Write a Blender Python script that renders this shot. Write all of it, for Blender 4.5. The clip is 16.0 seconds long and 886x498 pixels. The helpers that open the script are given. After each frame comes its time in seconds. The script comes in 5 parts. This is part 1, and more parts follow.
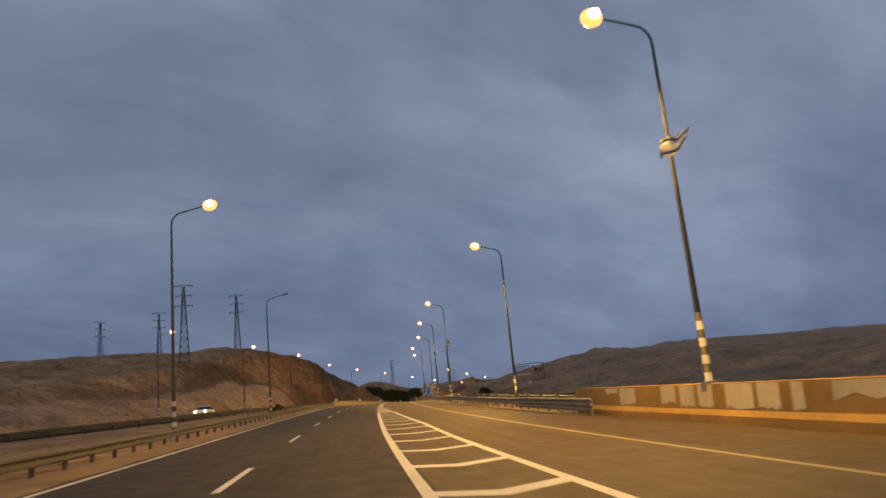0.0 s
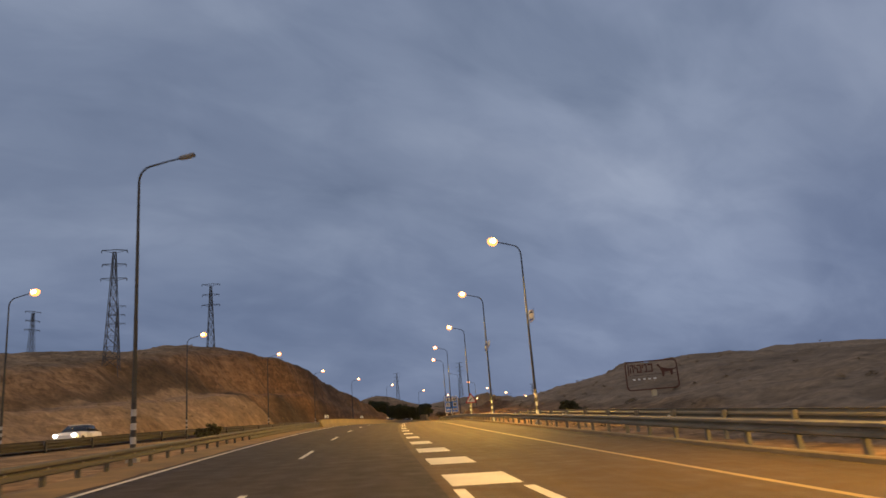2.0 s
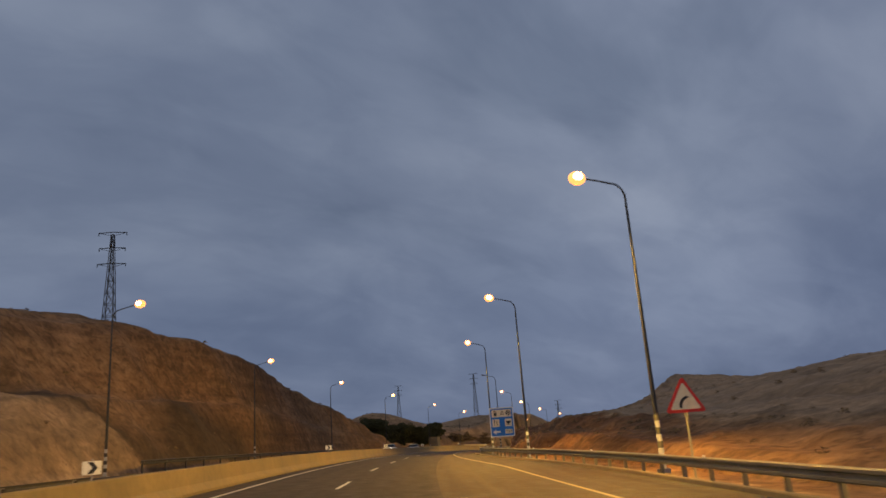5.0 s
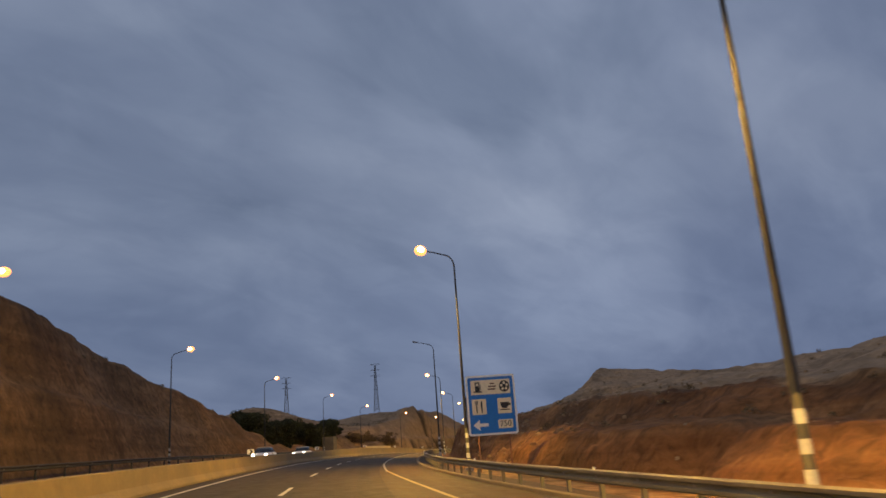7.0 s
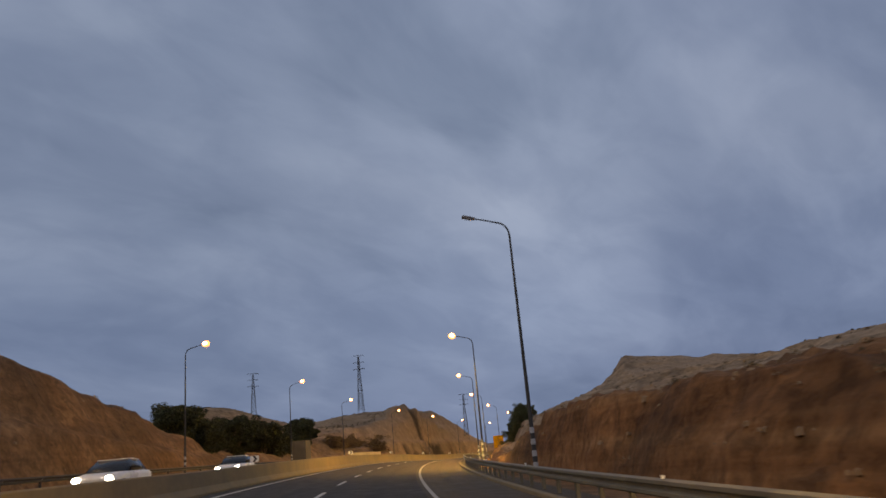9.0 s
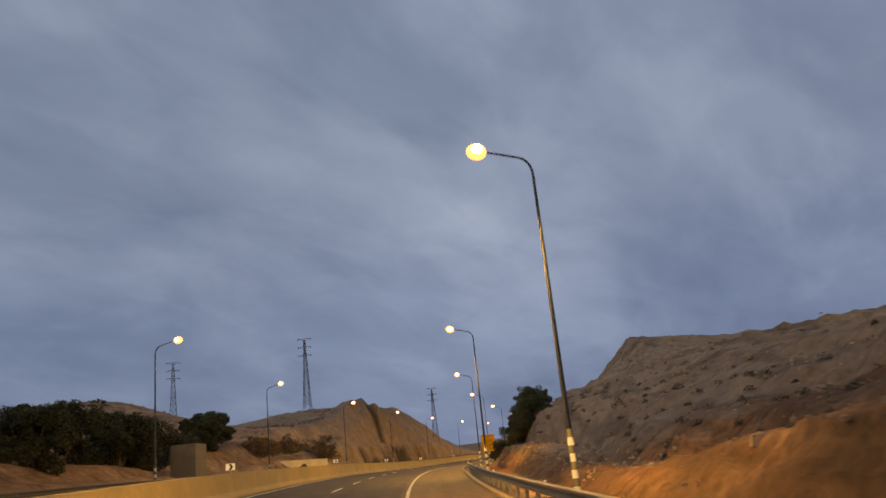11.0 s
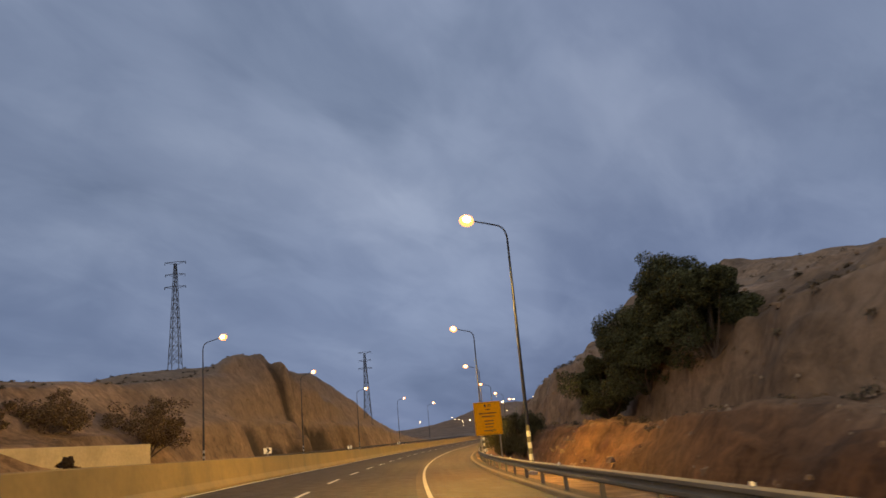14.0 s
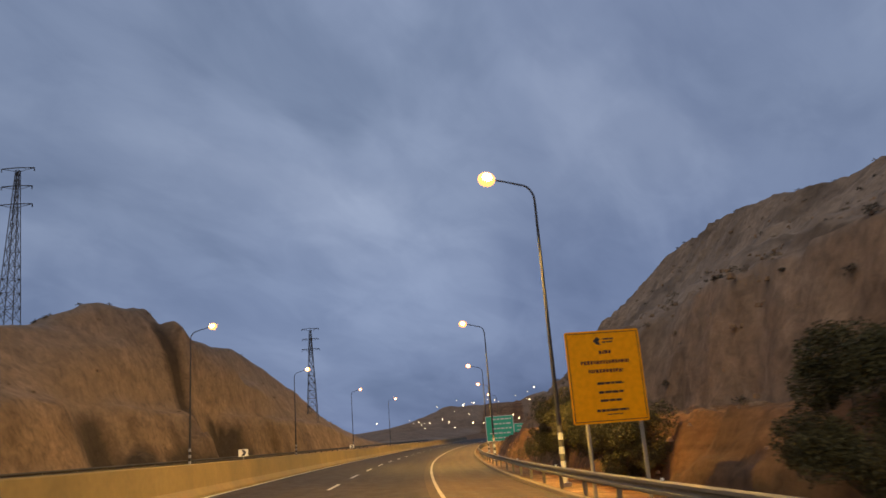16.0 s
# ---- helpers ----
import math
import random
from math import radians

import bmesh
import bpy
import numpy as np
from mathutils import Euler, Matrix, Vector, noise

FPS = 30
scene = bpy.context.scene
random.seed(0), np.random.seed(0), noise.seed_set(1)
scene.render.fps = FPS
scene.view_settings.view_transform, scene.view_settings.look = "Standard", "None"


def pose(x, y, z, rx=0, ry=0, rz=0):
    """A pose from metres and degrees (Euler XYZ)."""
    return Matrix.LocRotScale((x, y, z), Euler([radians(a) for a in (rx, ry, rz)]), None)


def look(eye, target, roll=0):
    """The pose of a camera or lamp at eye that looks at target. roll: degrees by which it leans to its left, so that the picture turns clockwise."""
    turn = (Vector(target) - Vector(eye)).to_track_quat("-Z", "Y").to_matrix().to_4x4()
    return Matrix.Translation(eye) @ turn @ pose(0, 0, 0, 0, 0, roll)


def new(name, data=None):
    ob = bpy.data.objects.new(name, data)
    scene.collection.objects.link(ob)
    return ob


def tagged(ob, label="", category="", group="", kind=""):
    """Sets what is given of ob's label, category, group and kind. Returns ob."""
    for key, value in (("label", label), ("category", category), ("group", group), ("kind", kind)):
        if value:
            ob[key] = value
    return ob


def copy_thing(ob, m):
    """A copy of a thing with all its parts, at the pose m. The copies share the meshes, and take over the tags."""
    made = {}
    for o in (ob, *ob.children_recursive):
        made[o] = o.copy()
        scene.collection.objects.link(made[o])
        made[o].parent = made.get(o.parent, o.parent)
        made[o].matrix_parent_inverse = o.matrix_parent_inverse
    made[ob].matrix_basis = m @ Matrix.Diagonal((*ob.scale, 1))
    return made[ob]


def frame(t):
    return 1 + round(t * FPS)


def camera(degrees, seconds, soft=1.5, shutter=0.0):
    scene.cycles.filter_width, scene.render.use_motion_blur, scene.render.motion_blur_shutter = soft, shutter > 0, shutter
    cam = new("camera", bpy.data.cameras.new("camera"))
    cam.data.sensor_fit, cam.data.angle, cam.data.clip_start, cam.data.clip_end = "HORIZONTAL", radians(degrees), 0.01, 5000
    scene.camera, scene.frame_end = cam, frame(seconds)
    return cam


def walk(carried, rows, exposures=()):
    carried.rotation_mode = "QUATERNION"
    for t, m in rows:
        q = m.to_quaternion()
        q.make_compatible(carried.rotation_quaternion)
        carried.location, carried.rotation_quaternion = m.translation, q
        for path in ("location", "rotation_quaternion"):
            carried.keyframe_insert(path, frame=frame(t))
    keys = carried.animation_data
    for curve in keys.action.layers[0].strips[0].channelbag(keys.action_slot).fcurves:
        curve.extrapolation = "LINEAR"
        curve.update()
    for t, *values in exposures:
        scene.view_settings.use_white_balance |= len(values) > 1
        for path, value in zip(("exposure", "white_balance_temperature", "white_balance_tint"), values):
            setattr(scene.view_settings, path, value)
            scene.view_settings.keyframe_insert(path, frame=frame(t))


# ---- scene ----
cam = camera(61.0, 16.0, 1.6, 0.2)
PATH = [
    (0.0, 0.00, -0.00, 1.300, 102.84, 5.35, -8.55),
    (0.5, 0.43, 11.22, 1.831, 103.10, 5.35, -8.49),
    (1.0, 0.68, 22.33, 2.263, 103.42, 5.13, -8.54),
    (1.5, 1.13, 33.41, 2.661, 103.77, 4.69, -8.60),
    (2.0, 1.80, 44.63, 3.073, 104.13, 4.40, -8.48),
    (2.5, 2.59, 55.96, 3.566, 104.39, 4.20, -8.37),
    (3.0, 3.42, 67.29, 4.114, 104.80, 3.90, -8.39),
    (3.5, 4.45, 78.53, 4.662, 105.29, 3.99, -8.28),
    (4.0, 5.53, 89.69, 5.149, 105.59, 4.08, -8.21),
    (6.5, 10.29, 143.00, 6.978, 105.37, 2.64, -12.84),
    (7.0, 11.88, 153.94, 7.178, 105.07, 3.98, -16.69),
    (7.5, 13.57, 165.09, 7.315, 104.92, 4.29, -17.22),
    (8.0, 15.25, 176.27, 7.442, 104.91, 4.81, -17.57),
    (8.5, 17.33, 187.26, 7.613, 105.18, 4.86, -17.79),
    (11.0, 32.55, 242.40, 8.477, 105.31, 5.76, -21.06),
    (11.5, 35.68, 252.83, 8.581, 104.79, 4.93, -22.75),
    (12.0, 39.02, 263.19, 8.566, 104.64, 5.06, -23.03),
    (12.5, 42.44, 273.62, 8.557, 104.66, 4.89, -23.26),
    (13.0, 45.93, 284.07, 8.592, 104.75, 4.47, -24.08),
    (13.5, 49.74, 294.31, 8.587, 104.06, 5.01, -26.36),
    (14.0, 53.69, 304.38, 8.548, 103.94, 4.87, -26.74),
    (14.5, 57.73, 314.32, 8.524, 103.88, 4.80, -27.91),
    (15.0, 61.81, 324.12, 8.486, 103.70, 4.82, -29.37),
    (15.5, 66.12, 333.64, 8.371, 103.74, 4.58, -29.68),
    (16.0, 70.47, 343.08, 8.244, 104.04, 4.28, -30.16),
]
EXPOSURES = [(0, 0.08, 7300, 10), (0.5, 0.08, 7300, 10), (1, 0.05, 7250, 10), (2.5, 0.22, 7250, 10), (3, -0.12, 7450, 10), (3.5, -0.08, 7500, 10), (4, -0.10, 7400, 10), (6.5, -0.08, 7250, 10), (7, 0.05, 7150, 10), (7.5, 0.32, 7300, 10),
             (8.5, 0.28, 7350, 10), (11, 0.32, 7650, 10), (12, 0.31, 7250, 10), (12.5, 0.3, 7150, 10), (13, 0.2, 7180, 10), (14.5, 0.28, 7020, 10), (16, 0.28, 6830, 10)]
walk(cam, [(t, pose(*row)) for t, *row in PATH], EXPOSURES)

# ---- light: overcast dusk, sodium street lamps ----
world = bpy.data.worlds.new("dusk_sky")
scene.world = world
world.use_nodes = True
wn, wl = world.node_tree.nodes, world.node_tree.links
wn.clear()
w_out, w_bg = wn.new("ShaderNodeOutputWorld"), wn.new("ShaderNodeBackground")
w_tc, w_map = wn.new("ShaderNodeTexCoord"), wn.new("ShaderNodeMapping")
w_sep, w_max, w_div = wn.new("ShaderNodeSeparateXYZ"), wn.new("ShaderNodeMath"), wn.new("ShaderNodeVectorMath")
w_add = wn.new("ShaderNodeMath")
w_sky = wn.new("ShaderNodeTexSky")
w_sky.sky_type, w_sky.sun_disc = "NISHITA", False
w_sky.sun_elevation, w_sky.sun_rotation = radians(4), radians(200)
w_max.operation, w_max.inputs[1].default_value = "MAXIMUM", 0.0
w_add.operation, w_add.inputs[1].default_value = "ADD", 0.42
w_div.operation = "DIVIDE"
wl.new(w_tc.outputs["Generated"], w_sep.inputs[0])
wl.new(w_sep.outputs["Z"], w_max.inputs[0])
wl.new(w_max.outputs[0], w_add.inputs[0])
w_comb = wn.new("ShaderNodeCombineXYZ")
for k in range(3):
    wl.new(w_add.outputs[0], w_comb.inputs[k])
wl.new(w_tc.outputs["Generated"], w_div.inputs[0])
wl.new(w_comb.outputs[0], w_div.inputs[1])
w_map.vector_type = "TEXTURE"
w_map.inputs["Location"].default_value = (3.1, -2.2, 0.0)
w_map.inputs["Rotation"].default_value = (0, 0, radians(-62))
w_map.inputs["Scale"].default_value = (0.62, 1.1, 1.0)
wl.new(w_div.outputs[0], w_map.inputs["Vector"])


def world_noise(scale, detail, rough, warp):
    n = wn.new("ShaderNodeTexNoise")
    n.inputs["Scale"].default_value, n.inputs["Detail"].default_value = scale, detail
    n.inputs["Roughness"].default_value, n.inputs["Distortion"].default_value = rough, warp
    wl.new(w_map.outputs[0], n.inputs["Vector"])
    return n


def world_mix(kind, factor, a, b):
    m = wn.new("ShaderNodeMix")
    m.data_type, m.blend_type, m.clamp_factor = "RGBA", kind, True
    for socket, value in ((m.inputs["Factor"], factor), (m.inputs[6], a), (m.inputs[7], b)):
        if isinstance(value, (int, float, tuple)):
            socket.default_value = value
        else:
            wl.new(value, socket)
    return m.outputs[2]


def world_ramp(source, stops):
    r = wn.new("ShaderNodeValToRGB")
    r.color_ramp.interpolation = "EASE"
    while len(r.color_ramp.elements) < len(stops):
        r.color_ramp.elements.new(0.5)
    for e, (at_, c) in zip(r.color_ramp.elements, stops):
        e.position, e.color = at_, (*c, 1)
    wl.new(source, r.inputs[0])
    return r.outputs[0]


big, wisp = world_noise(1.7, 5, 0.5, 0.35), world_noise(5.0, 6, 0.55, 0.5)
clouds = world_ramp(big.outputs[0], [(0.30, (0.128, 0.173, 0.282)), (0.5, (0.173, 0.224, 0.350)), (0.70, (0.226, 0.282, 0.416))])
wisps = world_ramp(wisp.outputs[0], [(0.32, (0.84, 0.85, 0.88)), (0.68, (1.14, 1.12, 1.09))])
clouds = world_mix("MULTIPLY", 0.5, clouds, wisps)
height_ramp = world_ramp(w_sep.outputs["Z"], [(0.0, (0.68, 0.73, 0.84)), (0.14, (0.79, 0.83, 0.91)), (0.36, (1.0, 1.0, 1.0))])
clouds = world_mix("MULTIPLY", 1.0, clouds, height_ramp)
# sky colour dimmed to the west and to the east, imitating lens falloff
east_ramp = world_ramp(w_sep.outputs["X"], [(0.0, (0.80, 0.83, 0.86)), (0.14, (0.92, 0.935, 0.945)), (0.32, (1.07, 1.07, 1.06)), (0.46, (1.08, 1.08, 1.07)), (0.62, (0.83, 0.85, 0.89)), (0.72, (0.80, 0.825, 0.87)), (0.9, (0.88, 0.9, 0.92))])
clouds = world_mix("MULTIPLY", 1.0, clouds, east_ramp)
w_scale = world_mix("MULTIPLY", 1.0, w_sky.outputs[0], (0.035, 0.035, 0.035, 1))
wl.new(world_mix("MIX", 0.06, clouds, w_scale), w_bg.inputs["Color"])
w_bg.inputs["Strength"].default_value = 1.12
wl.new(w_bg.outputs[0], w_out.inputs[0])

sun = new("sun", bpy.data.lights.new("sun", "SUN"))
sun.data.energy, sun.data.angle, sun.data.color = 0.72, radians(60), (1.0, 0.77, 0.54)
sun.matrix_world = look((0, 0, 200), (150, 100, 80))
SODIUM = (1.0, 0.56, 0.10)
LAMP_WATTS = 14500.0


# ---- materials ----
def node_material(name):
    m = bpy.data.materials.new(name)
    m.use_nodes = True
    t = m.node_tree
    return m, t, t.nodes["Principled BSDF"]


def noise_node(t, vector, scale, detail=6, rough=0.55, warp=0.0):
    n = t.nodes.new("ShaderNodeTexNoise")
    n.inputs["Scale"].default_value, n.inputs["Detail"].default_value = scale, detail
    n.inputs["Roughness"].default_value, n.inputs["Distortion"].default_value = rough, warp
    t.links.new(vector, n.inputs["Vector"])
    return n.outputs[0]


def ramp_node(t, source, stops):
    r = t.nodes.new("ShaderNodeValToRGB")
    while len(r.color_ramp.elements) < len(stops):
        r.color_ramp.elements.new(0.5)
    for e, (at_, c) in zip(r.color_ramp.elements, stops):
        e.position = at_
        e.color = (*c, 1) if isinstance(c, tuple) else (c, c, c, 1)
    t.links.new(source, r.inputs[0])
    return r.outputs[0]


def mix_node(t, kind, factor, a, b):
    m = t.nodes.new("ShaderNodeMix")
    m.data_type, m.blend_type = "RGBA", kind
    for socket, value in ((m.inputs["Factor"], factor), (m.inputs[6], a), (m.inputs[7], b)):
        if isinstance(value, (int, float)):
            socket.default_value = value
        elif isinstance(value, tuple):
            socket.default_value = (*value, 1)[:4]
        else:
            t.links.new(value, socket)
    return m.outputs[2]


def bump_node(t, source, strength, distance, bsdf):
    b = t.nodes.new("ShaderNodeBump")
    b.inputs["Strength"].default_value, b.inputs["Distance"].default_value = strength, distance
    t.links.new(source, b.inputs["Height"])
    t.links.new(b.outputs[0], bsdf.inputs["Normal"])


def place_node(t, kind="Object", scale=(1, 1, 1)):
    c, m = t.nodes.new("ShaderNodeTexCoord"), t.nodes.new("ShaderNodeMapping")
    m.inputs["Scale"].default_value = scale
    t.links.new(c.outputs[kind], m.inputs["Vector"])
    return m.outputs[0]


def plain(name, colour, rough=0.6, metal=0.0, spread=0.25, scale=6.0, bump=0.15):
    """A painted or raw surface with grain and faint stains."""
    m, t, b = node_material(name)
    v = place_node(t)
    fine, wide = noise_node(t, v, scale * 6, 5), noise_node(t, v, scale * 0.5, 6, 0.6, 0.4)
    low = tuple(c * (1 - spread) for c in colour)
    high = tuple(min(1, c * (1 + spread)) for c in colour)
    base = ramp_node(t, wide, [(0.3, low), (0.5, colour), (0.72, high)])
    base = mix_node(t, "MULTIPLY", 0.5, base, ramp_node(t, fine, [(0.3, 0.75), (0.7, 1.1)]))
    t.links.new(base, b.inputs["Base Color"])
    b.inputs["Metallic"].default_value = metal
    t.links.new(ramp_node(t, wide, [(0.3, max(0.05, rough - 0.12)), (0.7, min(1, rough + 0.12))]), b.inputs["Roughness"])
    if bump:
        bump_node(t, fine, bump, 0.01, b)
    return m


def glowing(name, colour, strength):
    m, t, b = node_material(name)
    b.inputs["Base Color"].default_value = (*colour, 1)
    b.inputs["Emission Color"].default_value = (*colour, 1)
    b.inputs["Emission Strength"].default_value = strength
    b.inputs["Roughness"].default_value = 0.3
    return m


def asphalt(name, dark, light, patch):
    m, t, b = node_material(name)
    v = place_node(t)
    grain, mid = noise_node(t, v, 55, 4, 0.7), noise_node(t, v, 1.7, 6, 0.6)
    wide = noise_node(t, place_node(t, "UV", (1.6, 0.03, 1)), 1.0, 6, 0.6, 0.3)
    track = noise_node(t, place_node(t, "UV", (0.9, 0.012, 1)), 2.3, 4, 0.5)
    base = ramp_node(t, wide, [(0.3, dark), (0.7, light)])
    base = mix_node(t, "MULTIPLY", patch, base, ramp_node(t, track, [(0.35, 0.6), (0.65, 1.25)]))
    base = mix_node(t, "MULTIPLY", 0.7, base, ramp_node(t, mid, [(0.3, 0.75), (0.7, 1.15)]))
    base = mix_node(t, "MULTIPLY", 0.8, base, ramp_node(t, grain, [(0.3, 0.55), (0.7, 1.3)]))
    t.links.new(base, b.inputs["Base Color"])
    t.links.new(ramp_node(t, mid, [(0.3, 0.62), (0.7, 0.85)]), b.inputs["Roughness"])
    b.inputs["Specular IOR Level"].default_value = 0.25
    bump_node(t, grain, 0.35, 0.01, b)
    return m


def crack_node(t, vector, scale):
    n = t.nodes.new("ShaderNodeTexVoronoi")
    n.feature = "DISTANCE_TO_EDGE"
    n.inputs["Scale"].default_value = scale
    t.links.new(vector, n.inputs["Vector"])
    return n.outputs["Distance"]


def spread_node(t, vector, scale):
    """Noise in three channels, to bend a pattern out of line."""
    n = t.nodes.new("ShaderNodeTexNoise")
    n.inputs["Scale"].default_value, n.inputs["Detail"].default_value = scale, 3
    t.links.new(vector, n.inputs["Vector"])
    return n.outputs["Color"]


def soil_material():
    """Desert marl and sandstone: pale dust, grey-brown slopes, red beds, dark soil and painted shade where the mesh
    says so.
    """
    m, t, b = node_material("desert_soil")
    v = place_node(t)
    red = t.nodes.new("ShaderNodeAttribute")
    red.attribute_name = "red_bed"
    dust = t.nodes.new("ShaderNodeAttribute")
    dust.attribute_name = "pale_dust_and_skylight"
    shade_dark = t.nodes.new("ShaderNodeAttribute")
    shade_dark.attribute_name = "shade_and_dark_soil"
    wide, mid = noise_node(t, v, 0.085, 5, 0.55, 1.2), noise_node(t, v, 0.45, 7, 0.65, 0.3)
    fine = noise_node(t, v, 3.2, 7, 0.7)
    strata = noise_node(t, place_node(t, "Object", (0.03, 0.03, 0.9)), 1.0, 6, 0.6, 0.6)
    rill = noise_node(t, place_node(t, "Object", (0.5, 0.5, 0.07)), 1.0, 6, 0.65, 0.8)
    pale = ramp_node(t, mid, [(0.30, (0.21, 0.137, 0.072)), (0.5, (0.37, 0.248, 0.140)), (0.70, (0.50, 0.352, 0.215))])
    rust = ramp_node(t, strata, [(0.32, (0.15, 0.072, 0.032)), (0.5, (0.26, 0.132, 0.058)), (0.68, (0.37, 0.215, 0.105))])
    base = mix_node(t, "MIX", red.outputs["Fac"], pale, rust)
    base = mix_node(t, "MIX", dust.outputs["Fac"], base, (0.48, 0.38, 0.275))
    base = mix_node(t, "MULTIPLY", 0.85, base, ramp_node(t, wide, [(0.36, 0.60), (0.46, 0.86), (0.62, 1.22)]))
    base = mix_node(t, "MULTIPLY", 0.08, base, ramp_node(t, rill, [(0.34, 0.5), (0.6, 1.15)]))
    base = mix_node(t, "MULTIPLY", 0.5, base, ramp_node(t, fine, [(0.32, 0.6), (0.62, 1.2)]))
    blotch = noise_node(t, v, 1.15, 5, 0.6, 0.8)
    base = mix_node(t, "MULTIPLY", 0.8, base, ramp_node(t, blotch, [(0.36, 0.5), (0.5, 0.95), (0.66, 1.3)]))
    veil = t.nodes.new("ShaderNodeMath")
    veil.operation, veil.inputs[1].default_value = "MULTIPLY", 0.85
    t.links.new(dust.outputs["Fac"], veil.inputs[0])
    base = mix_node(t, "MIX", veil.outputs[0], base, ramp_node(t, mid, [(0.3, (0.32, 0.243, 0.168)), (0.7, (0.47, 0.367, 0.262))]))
    base = mix_node(t, "MULTIPLY", 1.0, base, (0.70, 0.675, 0.65))
    # darker soil tones, and the shade painted into recesses
    base = mix_node(t, "MIX", shade_dark.outputs["Fac"], base, (0.036, 0.029, 0.021))
    crack = crack_node(t, mix_node(t, "LINEAR_LIGHT", 0.35, v, spread_node(t, v, 0.9)), 0.30)
    crevice = crack_node(t, mix_node(t, "LINEAR_LIGHT", 0.2, place_node(t, "Object", (0.6, 0.6, 1.5)), spread_node(t, v, 2.5)), 0.8)
    base = mix_node(t, "MULTIPLY", 0.22, base, ramp_node(t, crack, [(0.0, 0.5), (0.10, 0.95), (0.4, 1.1)]))
    base = mix_node(t, "MULTIPLY", 0.15, base, ramp_node(t, crevice, [(0.0, 0.55), (0.12, 1.0), (0.4, 1.1)]))
    t.links.new(base, b.inputs["Base Color"])
    b.inputs["Roughness"].default_value = 0.95
    b.inputs["Specular IOR Level"].default_value = 0.15
    both = mix_node(t, "ADD", 0.6, mid, fine)
    both = mix_node(t, "ADD", 0.3, both, ramp_node(t, crack, [(0.0, 0.0), (0.15, 0.8), (0.5, 1.0)]))
    bump_node(t, both, 0.6, 0.2, b)
    return m


def foliage(name, dark, light):
    m, t, b = node_material(name)
    g = t.nodes.new("ShaderNodeNewGeometry")
    base = ramp_node(t, g.outputs["Random Per Island"], [(0.0, dark), (0.6, light), (1.0, tuple(c * 1.4 for c in light))])
    wide = noise_node(t, place_node(t), 0.8, 4)
    base = mix_node(t, "MULTIPLY", 0.7, base, ramp_node(t, wide, [(0.35, 0.5), (0.65, 1.2)]))
    t.links.new(base, b.inputs["Base Color"])
    b.inputs["Roughness"].default_value = 0.7
    b.inputs["Specular IOR Level"].default_value = 0.2
    return m


SOIL = soil_material()
ASPHALT_NEW = asphalt("asphalt_dark_lane", (0.023, 0.0172, 0.0092), (0.038, 0.0285, 0.0155), 0.6)
ASPHALT_OLD = asphalt("asphalt_dusty_shoulder", (0.056, 0.038, 0.0155), (0.090, 0.061, 0.026), 0.5)
VERGE_DUST = plain("brown_verge_gravel", (0.175, 0.115, 0.052), 0.95, 0, 0.45, 1.6, 0.6)
PAINT_WHITE = plain("worn_white_paint", (0.52, 0.50, 0.45), 0.6, 0, 0.25, 1.5)
PAINT_WORN = plain("thin_worn_white_paint", (0.36, 0.33, 0.27), 0.65, 0, 0.35, 1.2)
PAINT_YELLOW = plain("worn_yellow_paint", (0.30, 0.22, 0.085), 0.6, 0, 0.3, 1.5)
CONCRETE = plain("stained_concrete", (0.175, 0.135, 0.072), 0.85, 0, 0.3, 0.8, 0.3)
CONCRETE_GREY = plain("weathered_grey_concrete", (0.105, 0.095, 0.08), 0.85, 0, 0.3, 0.8, 0.3)
CONCRETE_OCHRE = plain("ochre_concrete", (0.27, 0.155, 0.04), 0.85, 0, 0.3, 0.8, 0.3)
CONCRETE_PATCH = plain("whitewashed_concrete", (0.50, 0.425, 0.28), 0.85, 0, 0.2, 0.9, 0.3)
STEEL = plain("galvanised_steel", (0.30, 0.29, 0.28), 0.5, 0.65, 0.25, 3)
STEEL_DARK = plain("darkened_rail_steel", (0.045, 0.043, 0.04), 0.7, 0.2, 0.3, 2)
STEEL_DUSTY = plain("dusty_galvanised_steel", (0.185, 0.172, 0.13), 0.6, 0.15, 0.3, 2)
STEEL_GRIMY = plain("grimy_galvanised_steel", (0.085, 0.08, 0.062), 0.65, 0.2, 0.3, 2)
POLE_GREY = plain("weathered_pole_steel", (0.055, 0.058, 0.062), 0.8, 0.0, 0.2, 3)
POLE_GREY.node_tree.nodes["Principled BSDF"].inputs["Specular IOR Level"].default_value = 0.08
PYLON_GREY = plain("dull_pylon_steel", (0.05, 0.052, 0.057), 0.7, 0.0, 0.2, 3)
BAND_BLACK = plain("black_band_paint", (0.012, 0.012, 0.013), 0.7, 0, 0.3, 3)
BAND_WHITE = plain("white_band_paint", (0.255, 0.262, 0.285), 0.7, 0, 0.15, 3)
LANTERN = plain("grey_lantern_housing", (0.20, 0.20, 0.21), 0.45, 0.3, 0.2, 5)
LENS_LIT = glowing("glare_sized_sodium_lens", (1.0, 0.37, 0.11), 2.1)
ARC_LIT = glowing("sodium_glare_core", (1.0, 0.66, 0.28), 12.0)
LENS_OFF = plain("unlit_lens", (0.35, 0.35, 0.34), 0.2, 0, 0.1, 5, 0)
LIGHT_WARM = glowing("distant_warm_light", (1.0, 0.66, 0.34), 14.0)
HEADLIGHT = glowing("headlight_beam", (1.0, 0.90, 0.72), 25.0)
